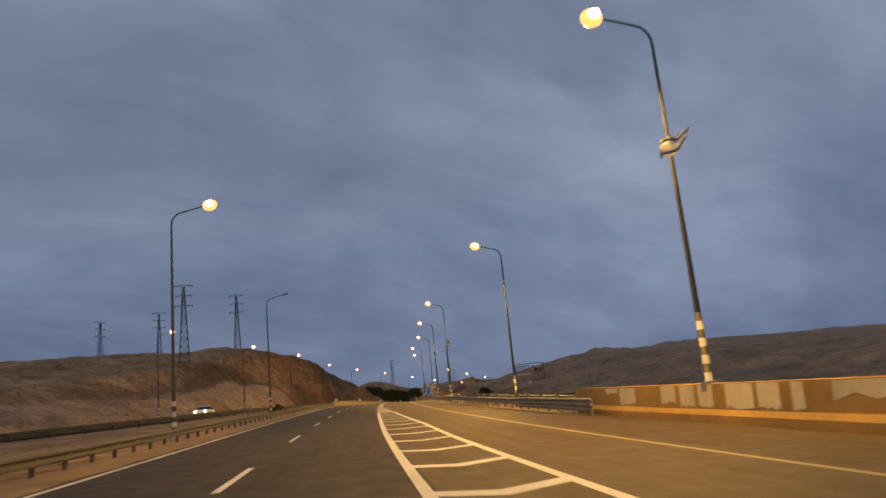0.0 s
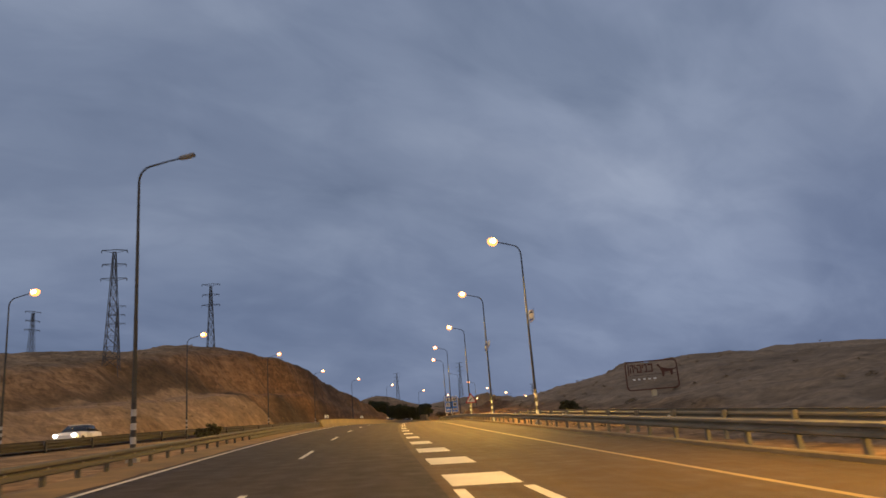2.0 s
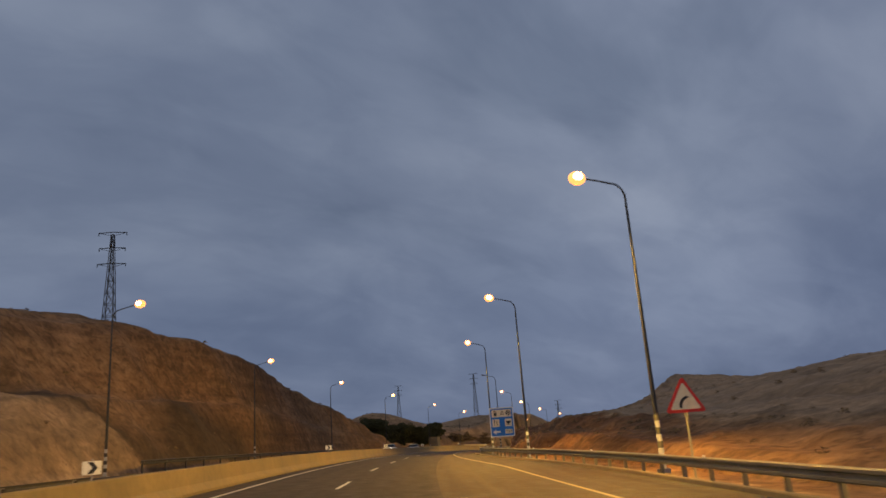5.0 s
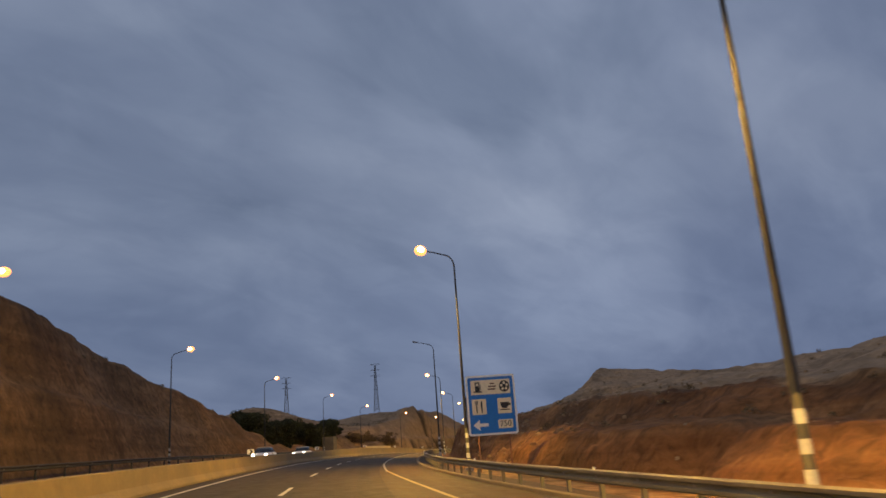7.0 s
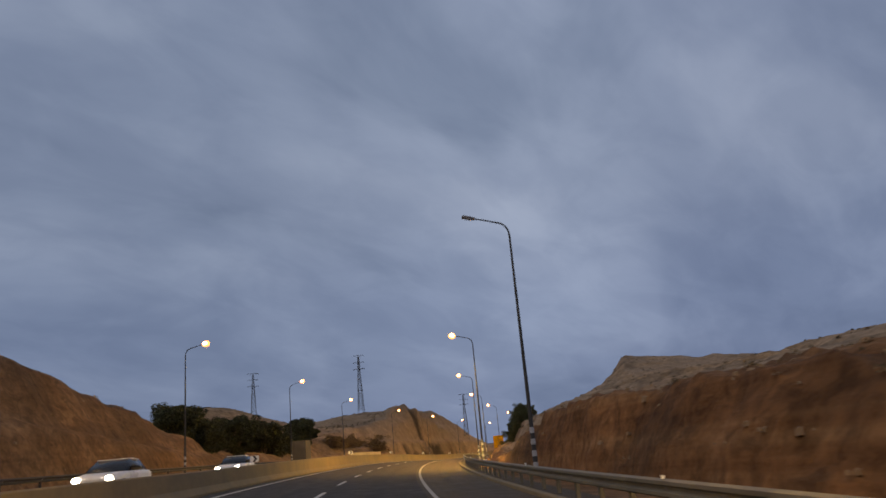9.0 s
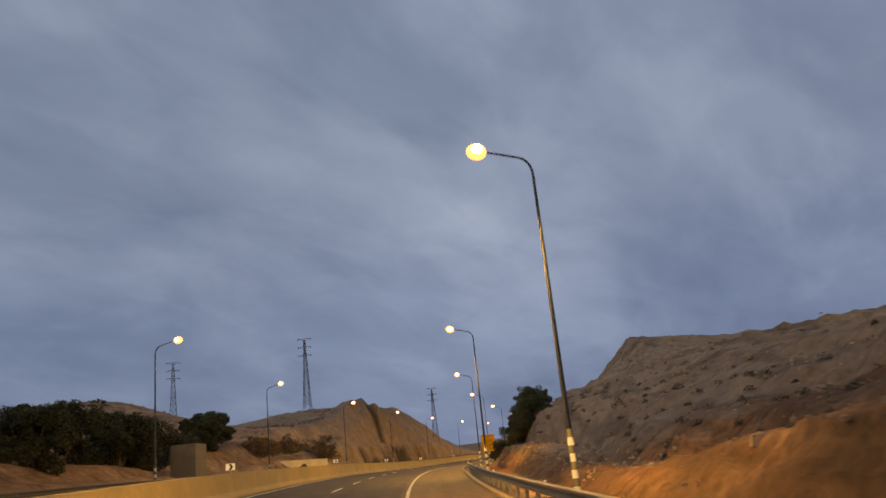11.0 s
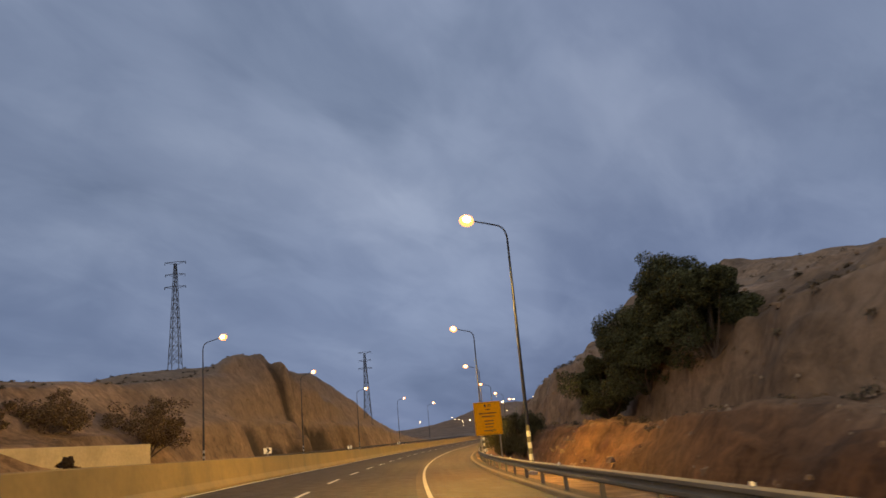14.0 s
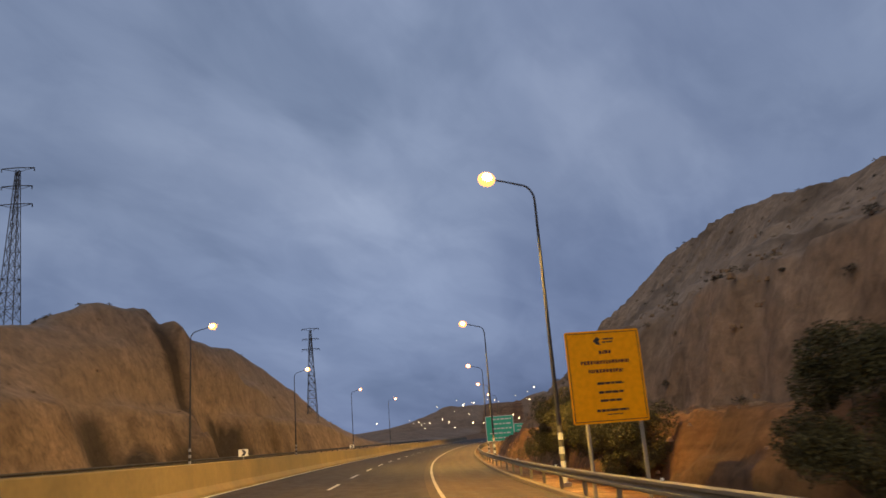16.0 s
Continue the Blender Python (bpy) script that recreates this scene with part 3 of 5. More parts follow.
def build_land():
    d_left = -np.concatenate([np.arange(17.0, 46, 0.5), np.arange(48, 100, 2.5), np.arange(100, 300, 12), np.geomspace(300, 2600, 12)])[::-1]
    d_mid = np.array([-14, -11, -8.2, -5, 0, 4])
    d_right = np.concatenate([np.arange(6.6, 17, 0.14), np.arange(17, 22, 0.36), np.arange(22, 48, 0.8), np.arange(48, 70, 2), np.arange(70, 200, 8), np.geomspace(200, 620, 8)])
    ds = np.concatenate([d_left, d_mid, d_right])
    ss = np.concatenate([np.arange(-88, 0, 4), np.arange(0, 150, 1.2), np.arange(150, 460, 0.8), np.arange(460, 560, 1.2), np.arange(560, 760, 5), np.arange(760, 1480, 20)])
    s, d = np.meshgrid(ss, ds, indexing="ij")
    x, y = plan(s, d)
    z = np.interp(s, S_LINE, Z_LINE) + land_height(s, d)
    n = len(ds)
    i, k = np.meshgrid(np.arange(len(ss) - 1), np.arange(n - 1), indexing="ij")
    quads = np.stack([i * n + k, i * n + k + 1, (i + 1) * n + k + 1, (i + 1) * n + k], -1).reshape(-1, 4)
    me = bpy.data.meshes.new("ground")
    me.vertices.add(s.size)
    me.vertices.foreach_set("co", np.stack([x, y, z], -1).ravel())
    me.loops.add(quads.size)
    me.loops.foreach_set("vertex_index", quads.ravel())
    me.polygons.add(len(quads))
    me.polygons.foreach_set("loop_start", np.arange(0, quads.size, 4))
    me.polygons.foreach_set("use_smooth", np.ones(len(quads), bool))
    me.update(calc_edges=True)
    me.materials.append(SOIL)
    # beds of red marl: the low cut on the right, and the nose of the first hill
    wob = 0.5 + 0.5 * fractal(s / 20, d / 20, 4, 61)
    v, u = d - right_toe(s), left_toe(s) - d
    top_line = np.interp(s, [180, 200, 258, 280], [8.0, 10.5, 10.5, 8.0]) + 1.6 * fractal(s / 15, d / 15, 3, 62)
    red = np.clip((top_line - v) * 1.2, 0, 1) * np.interp(s, [110, 150, 268, 295, 320, 365, 400, 480], [0, 1, 1, 0.5, 0.6, 0.55, 0.45, 0.3]) * (v > -1)
    red += 0.5 * np.clip(3.0 - v, 0, 1) * (v > -1) * np.interp(s, [265, 285, 420, 450], [0, 1, 1, 0])
    red += (0.60 + 0.25 * wob) * np.clip((v - 5) / 2, 0, 1) * np.clip((26 - v) / 6, 0, 1) * np.interp(s, [262, 285, 440, 480], [0, 1, 1, 0])
    red += 0.45 * np.clip((d - 36) / 4, 0, 1) * (v > 0) * np.interp(s, [300, 340, 480], [0, 1, 1])
    nose = np.interp(s, [150, 178, 205, 290, 330, 400, 500], [0.12, 0.6, 0.85, 0.85, 0.25, 0.2, 0.1])
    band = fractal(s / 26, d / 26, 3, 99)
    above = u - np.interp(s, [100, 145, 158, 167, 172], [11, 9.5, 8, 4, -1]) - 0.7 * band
    nose = nose * np.where(s < 200, np.clip(above / 2, 0, 1), 1)
    red += np.clip(1.6 - np.abs(u - 4) / 12, 0, 1) * nose * (u > -1)
    red += 0.7 * np.clip((s - 560) / 80, 0, 1)
    red = np.clip(red * (0.7 + 0.5 * wob), 0, 1)
    pale = np.interp(u, [-1, 1, 9, 14], [0.6, 0.6, 0.55, 0.25]) * np.interp(s, [0, 60, 150, 182, 200, 360, 400, 560], [0.75, 0.75, 0.7, 0.55, 0.08, 0.2, 0.8, 0.8]) * (0.3 + 0.75 * wob) * (u > -1)
    # pale soil above the red beds, partly lightened to imitate skylight up there
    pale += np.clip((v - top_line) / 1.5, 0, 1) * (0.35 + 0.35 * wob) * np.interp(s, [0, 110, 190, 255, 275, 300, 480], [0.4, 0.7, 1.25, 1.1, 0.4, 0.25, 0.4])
    pale += 0.4 * np.clip(u / 4, 0, 1) * np.interp(s, [385, 400, 520, 560], [0, 1, 1, 0.5]) * (0.6 + 0.5 * wob)
    pale += 0.6 * np.clip(wob + 0.15, 0, 1) * np.clip((v - 1) / 2, 0, 1) * np.clip((14 - v) / 5, 0, 1) * np.interp(s, [276, 292, 330, 345], [0, 1, 1, 0])
    pale += (0.30 + 0.6 * np.clip(wob, -0.4, 1)) * np.clip((v - 3.5) / 2, 0, 1) * np.clip((28 - v) / 6, 0, 1) * np.interp(s, [275, 305, 430, 470], [0, 1, 1, 0])
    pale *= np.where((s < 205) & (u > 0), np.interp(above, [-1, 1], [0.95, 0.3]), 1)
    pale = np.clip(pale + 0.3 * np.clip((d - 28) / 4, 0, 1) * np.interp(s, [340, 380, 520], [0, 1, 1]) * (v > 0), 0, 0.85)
    chalk = np.clip((fractal(s / 5, d / 3, 4, 64) - 0.05) * 2.5, 0, 1)
    pale = np.clip(pale + 0.45 * chalk * np.clip((8 - v) / 2, 0, 1) * np.clip(v - 1.2, 0, 1) * np.interp(s, [262, 280, 310, 330], [0, 1, 1, 0]), 0, 0.85)
    # shade of the recesses at the second hill's foot, painted into the soil colour
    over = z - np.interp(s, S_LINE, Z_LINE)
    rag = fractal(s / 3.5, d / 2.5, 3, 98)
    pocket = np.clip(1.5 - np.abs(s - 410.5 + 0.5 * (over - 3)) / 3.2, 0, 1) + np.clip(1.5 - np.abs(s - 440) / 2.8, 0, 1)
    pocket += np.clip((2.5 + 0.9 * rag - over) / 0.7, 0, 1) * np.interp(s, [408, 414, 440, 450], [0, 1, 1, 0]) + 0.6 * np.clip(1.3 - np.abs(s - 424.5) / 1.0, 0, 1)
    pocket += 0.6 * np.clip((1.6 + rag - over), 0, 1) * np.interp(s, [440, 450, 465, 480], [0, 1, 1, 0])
    shade_dark = 0.78 * np.clip(pocket + 0.35 * rag, 0, 1) * (u > -0.5) * (u < 5) * np.clip((5.9 + 0.3 * rag - over) / 0.5, 0, 1) * np.interp(s, [398, 404, 470, 480], [0, 1, 1, 0])
    # second hill darker, most below its ledge
    shade_dark += (0.16 + 0.2 * (0.6 + 0.8 * band) * np.clip((5.5 - over) / 0.6, 0, 1)) * (u > 0) * np.interp(s, [380, 400, 470, 500], [0, 1, 1, 0])
    # shaded crease beside the proud block, painted dark
    shade_dark += 0.9 * np.clip(1.4 - np.abs(s - 431.8 - 0.5 * u / 3) / 1.0, 0, 1) * np.clip((u - 2.2) * 2, 0, 1) * np.clip((8.6 - u) * 0.8, 0, 1)
    # dark slanting band above the first hill's pale foot, darker nose beyond
    shade_dark += 0.8 * np.clip((above + 0.4) * 1.3, 0, 1) * np.clip((4.2 + 2.5 * band - above) / 3.0, 0, 1) * (u > 0) * np.interp(s, [95, 135, 195, 214], [0.25, 0.85, 1, 0])
    shade_dark += (0.22 + 0.3 * np.clip((band - 0.2) * 4, 0, 1)) * (u > 0) * np.interp(s, [190, 215, 260, 300], [0, 1, 1, 0])
    shade_dark += 0.2 * np.clip((v - 6) / 5, 0, 1) * np.interp(s, [0, 150, 200, 235], [1, 0.7, 0.2, 0])
    shade_dark += 0.12 * np.clip((v - 5.5) / 1.5, 0, 1) * np.clip((17 + 4 * band - v) / 5, 0, 1) * (0.35 + 0.75 * wob) * np.interp(s, [190, 240, 310, 345, 380], [0.3, 0.8, 0.6, 0.2, 0.1])
    shade_dark += 0.4 * np.clip((fractal(s / 7, d / 1.6, 3, 96) - 0.35) * 4, 0, 1) * (v > 0) * (v < 40) * np.interp(s, [180, 270, 480, 520], [0.5, 1, 1, 0])
    # foot of the right cut painted darker to offset the nearby lamps' light
    shade_dark += (0.32 + 0.25 * rag) * np.clip(2.4 - v, 0, 1) * (v > 0) * np.interp(s, [262, 285, 430, 460], [0, 1, 1, 0])
    for name, values in (("red_bed", red), ("pale_dust_and_skylight", pale), ("shade_and_dark_soil", np.clip(shade_dark, 0, 0.9))):
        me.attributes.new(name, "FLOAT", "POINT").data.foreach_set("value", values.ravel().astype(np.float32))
    return tagged(new("ground", me), "bare sandy desert ground with cut hillsides and red beds", "ground", kind="structure")


build_land()


# ---- roads and their paint ----
def verge(s):
    return float(np.interp(s, *VERGE_RIGHT))


def structure(ob, label, category):
    return tagged(ob, label, category, kind="structure")


road = structure(sweep("road", -88, 700, 2, lambda s: [(-7.0, 0), (-4.3, 0), (-1.8, 0), (0.75, 0)], ASPHALT_NEW), "dark asphalt carriageway of two lanes bending gently to the right", "road")
shoulder = structure(sweep("road_shoulder", -88, 700, 2, lambda s: [(0.75, 0), (2.4, 0), (verge(s) - 1.2, 0), (verge(s), -0.04)], ASPHALT_OLD), "dusty brownish asphalt ramp and hard shoulder", "road")
road_opposite = structure(sweep("road_opposite", -88, 700, 2, lambda s: [(float(np.interp(s, *OPPOSITE_OUT)), 0), ((float(np.interp(s, *OPPOSITE_OUT)) + float(np.interp(s, *OPPOSITE_IN))) / 2, 0), (float(np.interp(s, *OPPOSITE_IN)), 0)], ASPHALT_NEW), "dark asphalt carriageway beyond the median barrier", "road")

structure(sweep("median_verge", -88, 126, 1.0, lambda s: [(-8.4, -0.10), (-7.5, 0.03 + 0.03 * math.sin(s * 1.7)), (-6.75 + 0.12 * math.sin(s * 0.9) + 0.07 * math.sin(s * 2.3), 0.03), (-6.2 + 0.07 * math.sin(s * 1.3 + 1), 0.008)], VERGE_DUST, None, False, "", True), "brown dusty gravel verge beneath the median rail", "verge")


def line(s0, s1, d_at, width, material, parent, name="edge_line", label=""):
    return sweep(name, s0, s1, 1.5, lambda s: [(d_at(s) - width / 2, 0.006), (d_at(s) + width / 2, 0.006)], material, parent, label=label)


line(-80, 650, lambda s: float(np.interp(s, [0, 100, 250, 310, 400], [-5.95, -5.85, -6.35, -6.7, -6.85])), 0.16, PAINT_WHITE, road, "edge_line", "white painted edge line")
line(195, 650, lambda s: float(np.interp(s, [195, 210, 400], [1.15, 0.95, 1.15])), 0.13, PAINT_WORN, shoulder, "edge_line", "worn white painted edge line")
line(-80, 196, lambda s: float(np.interp(s, [8, 54, 86, 118, 150, 175, 196], [5.72, 5.42, 5.08, 4.9, 4.1, 2.2, 1.15])), 0.15, PAINT_YELLOW, shoulder, "edge_line", "worn yellowish edge line of the ramp")
for s0 in [12.4 + 13.8 * k for k in range(-6, 14)] + [202.5 + 10.0 * k for k in range(40)]:
    line(s0, s0 + 4.3, lambda s: float(np.interp(s, [0, 200, 325, 400], [-2.5, -2.5, -2.7, -2.95])), 0.14, PAINT_WHITE, road, "lane_dash")
# the gore between lane and ramp, with its chevron bars
gore_left, gore_right = (lambda s: float(np.interp(s, [8, 17, 28, 42, 57], [0.55, 0.62, 0.72, 0.9, 1.0]))), (lambda s: float(np.interp(s, [8, 22, 33, 43, 57], [2.62, 2.52, 2.6, 2.4, 2.12])))
line(-70, 57, gore_left, 0.19, PAINT_WHITE, shoulder, "gore_line", "white border line of the painted gore")
line(-70, 57, gore_right, 0.19, PAINT_WHITE, shoulder, "gore_line", "white border line of the painted gore")
for k in range(-14, 12):
    s0 = 10.2 + 4.02 * k
    a, b = gore_left(s0), gore_right(s0)
    mid = a + (b - a) * 0.45
    verts = [spot_on(s0 + q, d, 0.007) for q, d in ((-0.3, a), (-0.75, mid), (0.1, b), (0.62, b), (-0.2, mid), (0.2, a))]
    ob = new("chevron_bar", mesh_of("chevron_bar", verts, [(0, 1, 4, 5), (1, 2, 3, 4)], PAINT_WHITE))
    ob.parent = shoulder
for k in range(14):
    s0 = 57.5 + 4.9 * k if k < 3 else 72.6 + 5.6 * (k - 3)
    w = float(np.interp(s0, [57, 68, 80, 95], [1.2, 0.9, 0.5, 0.37]))
    sweep("merge_bar", s0, s0 + 2.2, 1, lambda s: [(0.95, 0.007), (0.95 + w, 0.007)], PAINT_WHITE, shoulder)

sweep("paint_mark", 45.1, 45.45, 0.2, lambda s: [(6.1, 0.007), (7.4, 0.007)], PAINT_WORN, shoulder, label="short worn paint bar across the ramp's edge")

# ---- barriers and rails ----
W_BEAM = [(0.0, 0.47), (0.05, 0.50), (0.05, 0.56), (-0.03, 0.60), (-0.03, 0.64), (0.05, 0.68), (0.05, 0.74), (0.0, 0.78), (-0.012, 0.775), (0.035, 0.735), (0.035, 0.685), (-0.045, 0.645), (-0.045, 0.595), (0.035, 0.555), (0.035, 0.505), (-0.012, 0.475)]


THREE_WAVES = [(0.0, 0.27), (0.05, 0.30), (0.05, 0.36), (-0.03, 0.40), (-0.03, 0.44), (0.05, 0.48), (0.05, 0.55), (-0.03, 0.59), (-0.03, 0.64), (0.05, 0.68), (0.05, 0.74), (0.0, 0.78),
               (-0.012, 0.775), (0.035, 0.735), (0.035, 0.685), (-0.045, 0.645), (-0.045, 0.585), (0.035, 0.545), (0.035, 0.485), (-0.045, 0.445), (-0.045, 0.395), (0.035, 0.355), (0.035, 0.305), (-0.012, 0.275)]


def guard_rail(s0, s1, d_at, side, spacing, label, lift=0.0, profile=W_BEAM, material=STEEL_DUSTY, reflectors=0):
    """A W-beam rail on posts; side: +1 shows its waves towards larger d."""
    root = new("guard_rail")
    root.location = spot_on(s0, d_at(s0))
    tagged(root, label, "guard rail")
    inv = Matrix.Translation(-root.location)
    beam = sweep("beam", s0, s1, 3, lambda s: [(d_at(s) + side * o, h + lift) for o, h in profile], material, root, True)
    beam.data.transform(inv)
    bm = bmesh.new()
    box(bm, -0.05, 0.05, -0.075, 0.075, -0.25, 0.72 + lift, 0.012)
    first, glint, count = None, None, 1
    s = s0 + 0.6
    while s < s1 - 0.3:
        m = inv @ facing(s, d_at(s) - side * 0.14)
        if first is None:
            first = part("post", bm, material, root)
            ob = first
            bs = bmesh.new()
            box(bs, -0.05, 0.05, -0.04, 0.04, 0.5 + lift, 0.74 + lift)
            spacer_mesh = bpy.data.meshes.new("spacer")
            bs.to_mesh(spacer_mesh)
            bs.free()
            spacer_mesh.materials.append(STEEL)
        else:
            ob = new("post", first.data)
            ob.parent = root
        ob.matrix_basis = m
        sp = new("spacer", spacer_mesh)
        sp.parent = root
        sp.matrix_basis = inv @ facing(s, d_at(s) - side * 0.07)
        if reflectors and count % reflectors == 0:
            if glint is None:
                bs = bmesh.new()
                box(bs, -0.03, 0.03, -0.015, 0.015, 0.77 + lift, 0.83 + lift, 0.006)
                glint = bpy.data.meshes.new("reflector")
                bs.to_mesh(glint)
                bs.free()
                glint.materials.append(SIGN_WHITE)
            ob = new("reflector", glint)
            ob.parent = root
            ob.matrix_basis = inv @ facing(s, d_at(s))
        count += 1
        s += spacing
    return root


def rail_right(s):
    return float(np.interp(s, [31, 60, 100, 140, 155, 163, 170, 180, 197, 250, 300, 335, 362, 400], [8.8, 8.4, 8.2, 8.0, 7.2, 6.2, 5.5, 4.7, 4.0, 4.4, 4.8, 4.75, 5.1, 5.6]))


def kerb_at(s):
    inner = float(np.interp(s, [204, 250, 300, 330, 380, 420], [3.4, 3.9, 4.45, 4.15, 4.6, 5.1]))
    return min(inner, rail_right(s) - 0.25) if s > 204 else rail_right(s) - 0.45 - 0.15 * float(np.interp(s, [150, 204], [0, 1]))


structure(sweep("shoulder_kerb", 33, 560, 1.5, lambda s: [(kerb_at(s) - 0.11, -0.03), (kerb_at(s) - 0.09, 0.085), (kerb_at(s) - 0.06, 0.11), (kerb_at(s) + 0.10, 0.11), (kerb_at(s) + 0.12, -0.03)], CONCRETE, None, True), "pale low concrete kerb along the shoulder's edge", "kerb")
guard_rail(-60, 88, lambda s: -7.45, 1, 2.0, "dusty guard rail on closely set posts along the median", -0.22, W_BEAM, STEEL_GRIMY)
guard_rail(88, 127, lambda s: -7.45, 1, 2.0, "three-wave dusty guard rail meeting the median barrier", -0.22, THREE_WAVES, STEEL_GRIMY)
guard_rail(-30, 140, lambda s: float(np.interp(s, *OPPOSITE_IN)) + 0.9, -1, 4.0, "dark three-wave guard rail beside the opposite carriageway", -0.2, THREE_WAVES, STEEL_DARK)
guard_rail(29.0, 42, rail_right, -1, 2.2, "three-wave galvanised guard rail butting against the roadside wall", -0.1, THREE_WAVES)
guard_rail(42, 300, rail_right, -1, 2.2, "dusty galvanised guard rail along the shoulder", -0.12, reflectors=6)
guard_rail(300, 560, rail_right, -1, 4.0, "dusty galvanised guard rail along the bend", -0.12, reflectors=3)
guard_rail(31, 104, lambda s: float(np.interp(s, [31, 60, 104], [10.2, 10.6, 10.2])), 1, 4.0, "second guard rail behind the shoulder's rail", 0.02)
guard_rail(166, 620, lambda s: float(np.interp(s, *OPPOSITE_OUT)) - 0.5, 1, 4.0, "dark guard rail on the far edge of the opposite carriageway", 0.1, W_BEAM, STEEL_DARK)


def barrier_top(s):
    return float(np.interp(s, [124, 150, 230, 275], [0.80, 0.85, 0.85, 1.12]))


structure(sweep("median_barrier", 124, 640, 2.5, lambda s: [(-7.05, -0.05), (-7.05, 0.08), (-7.24, 0.30), (-7.33, barrier_top(s) - 0.03), (-7.36, barrier_top(s)), (-7.52, barrier_top(s)), (-7.55, barrier_top(s) - 0.03), (-7.64, 0.30), (-7.83, 0.08), (-7.83, -0.05)], CONCRETE, None, True), "sand-coloured concrete median barrier with a sloping foot", "barrier")
structure(sweep("opposite_barrier", 140, 640, 2.5, lambda s: [(float(np.interp(s, *OPPOSITE_IN)) - 0.3, -0.05), (float(np.interp(s, *OPPOSITE_IN)) - 0.36, 0.12), (float(np.interp(s, *OPPOSITE_IN)) - 0.1, 0.14), (float(np.interp(s, *OPPOSITE_IN)) - 0.05, -0.05)], CONCRETE, None, True), "low concrete kerb beside the opposite carriageway", "kerb")

wall_right = structure(sweep("roadside_wall", -70, 34, 2, lambda s: [(9.46, -0.1), (9.47, 0.17), (9.59, 0.32), (9.62, 1.02), (9.64, 1.04), (9.96, 1.04), (9.98, 1.02), (9.98, -0.1)], CONCRETE_OCHRE, None, True), "ochre stained concrete roadside wall with whitewashed patches", "wall")
patch_rng = random.Random(5)
for s0, s1, lo, hi in ((28.2, 29.6, 0.72, 0.98), (26.3, 27.9, 0.36, 0.97), (22.9, 24.0, 0.42, 1.0), (21.5, 22.5, 0.33, 1.0), (20.3, 21.2, 0.33, 1.0), (18.2, 19.6, 0.33, 1.0), (16.9, 17.9, 0.33, 1.0), (15.9, 16.4, 0.33, 1.0), (9.5, 14.9, 0.45, 1.0), (3, 8, 0.3, 1.0), (-6, 1, 0.4, 1.0)):
    n = 9
    foot = [lo + patch_rng.uniform(0, 0.26) * (0.4 if s1 - s0 < 2 else 1.6) for _ in range(n)]
    verts, faces = [], []
    for k in range(n):
        s = s0 + (s1 - s0) * k / (n - 1) + patch_rng.uniform(-0.05, 0.05)
        for h in (foot[k], hi):
            verts.append(spot_on(s, 9.59 + 0.03 * (h - 0.32) / 0.7 - 0.006, h))
        if k:
            faces.append((2 * k - 2, 2 * k, 2 * k + 1, 2 * k - 1))
    ob = new("whitewash_patch", mesh_of("whitewash_patch", verts, faces, CONCRETE_PATCH))
    ob.parent = wall_right
    tagged(ob, "patch of flaking whitewash")


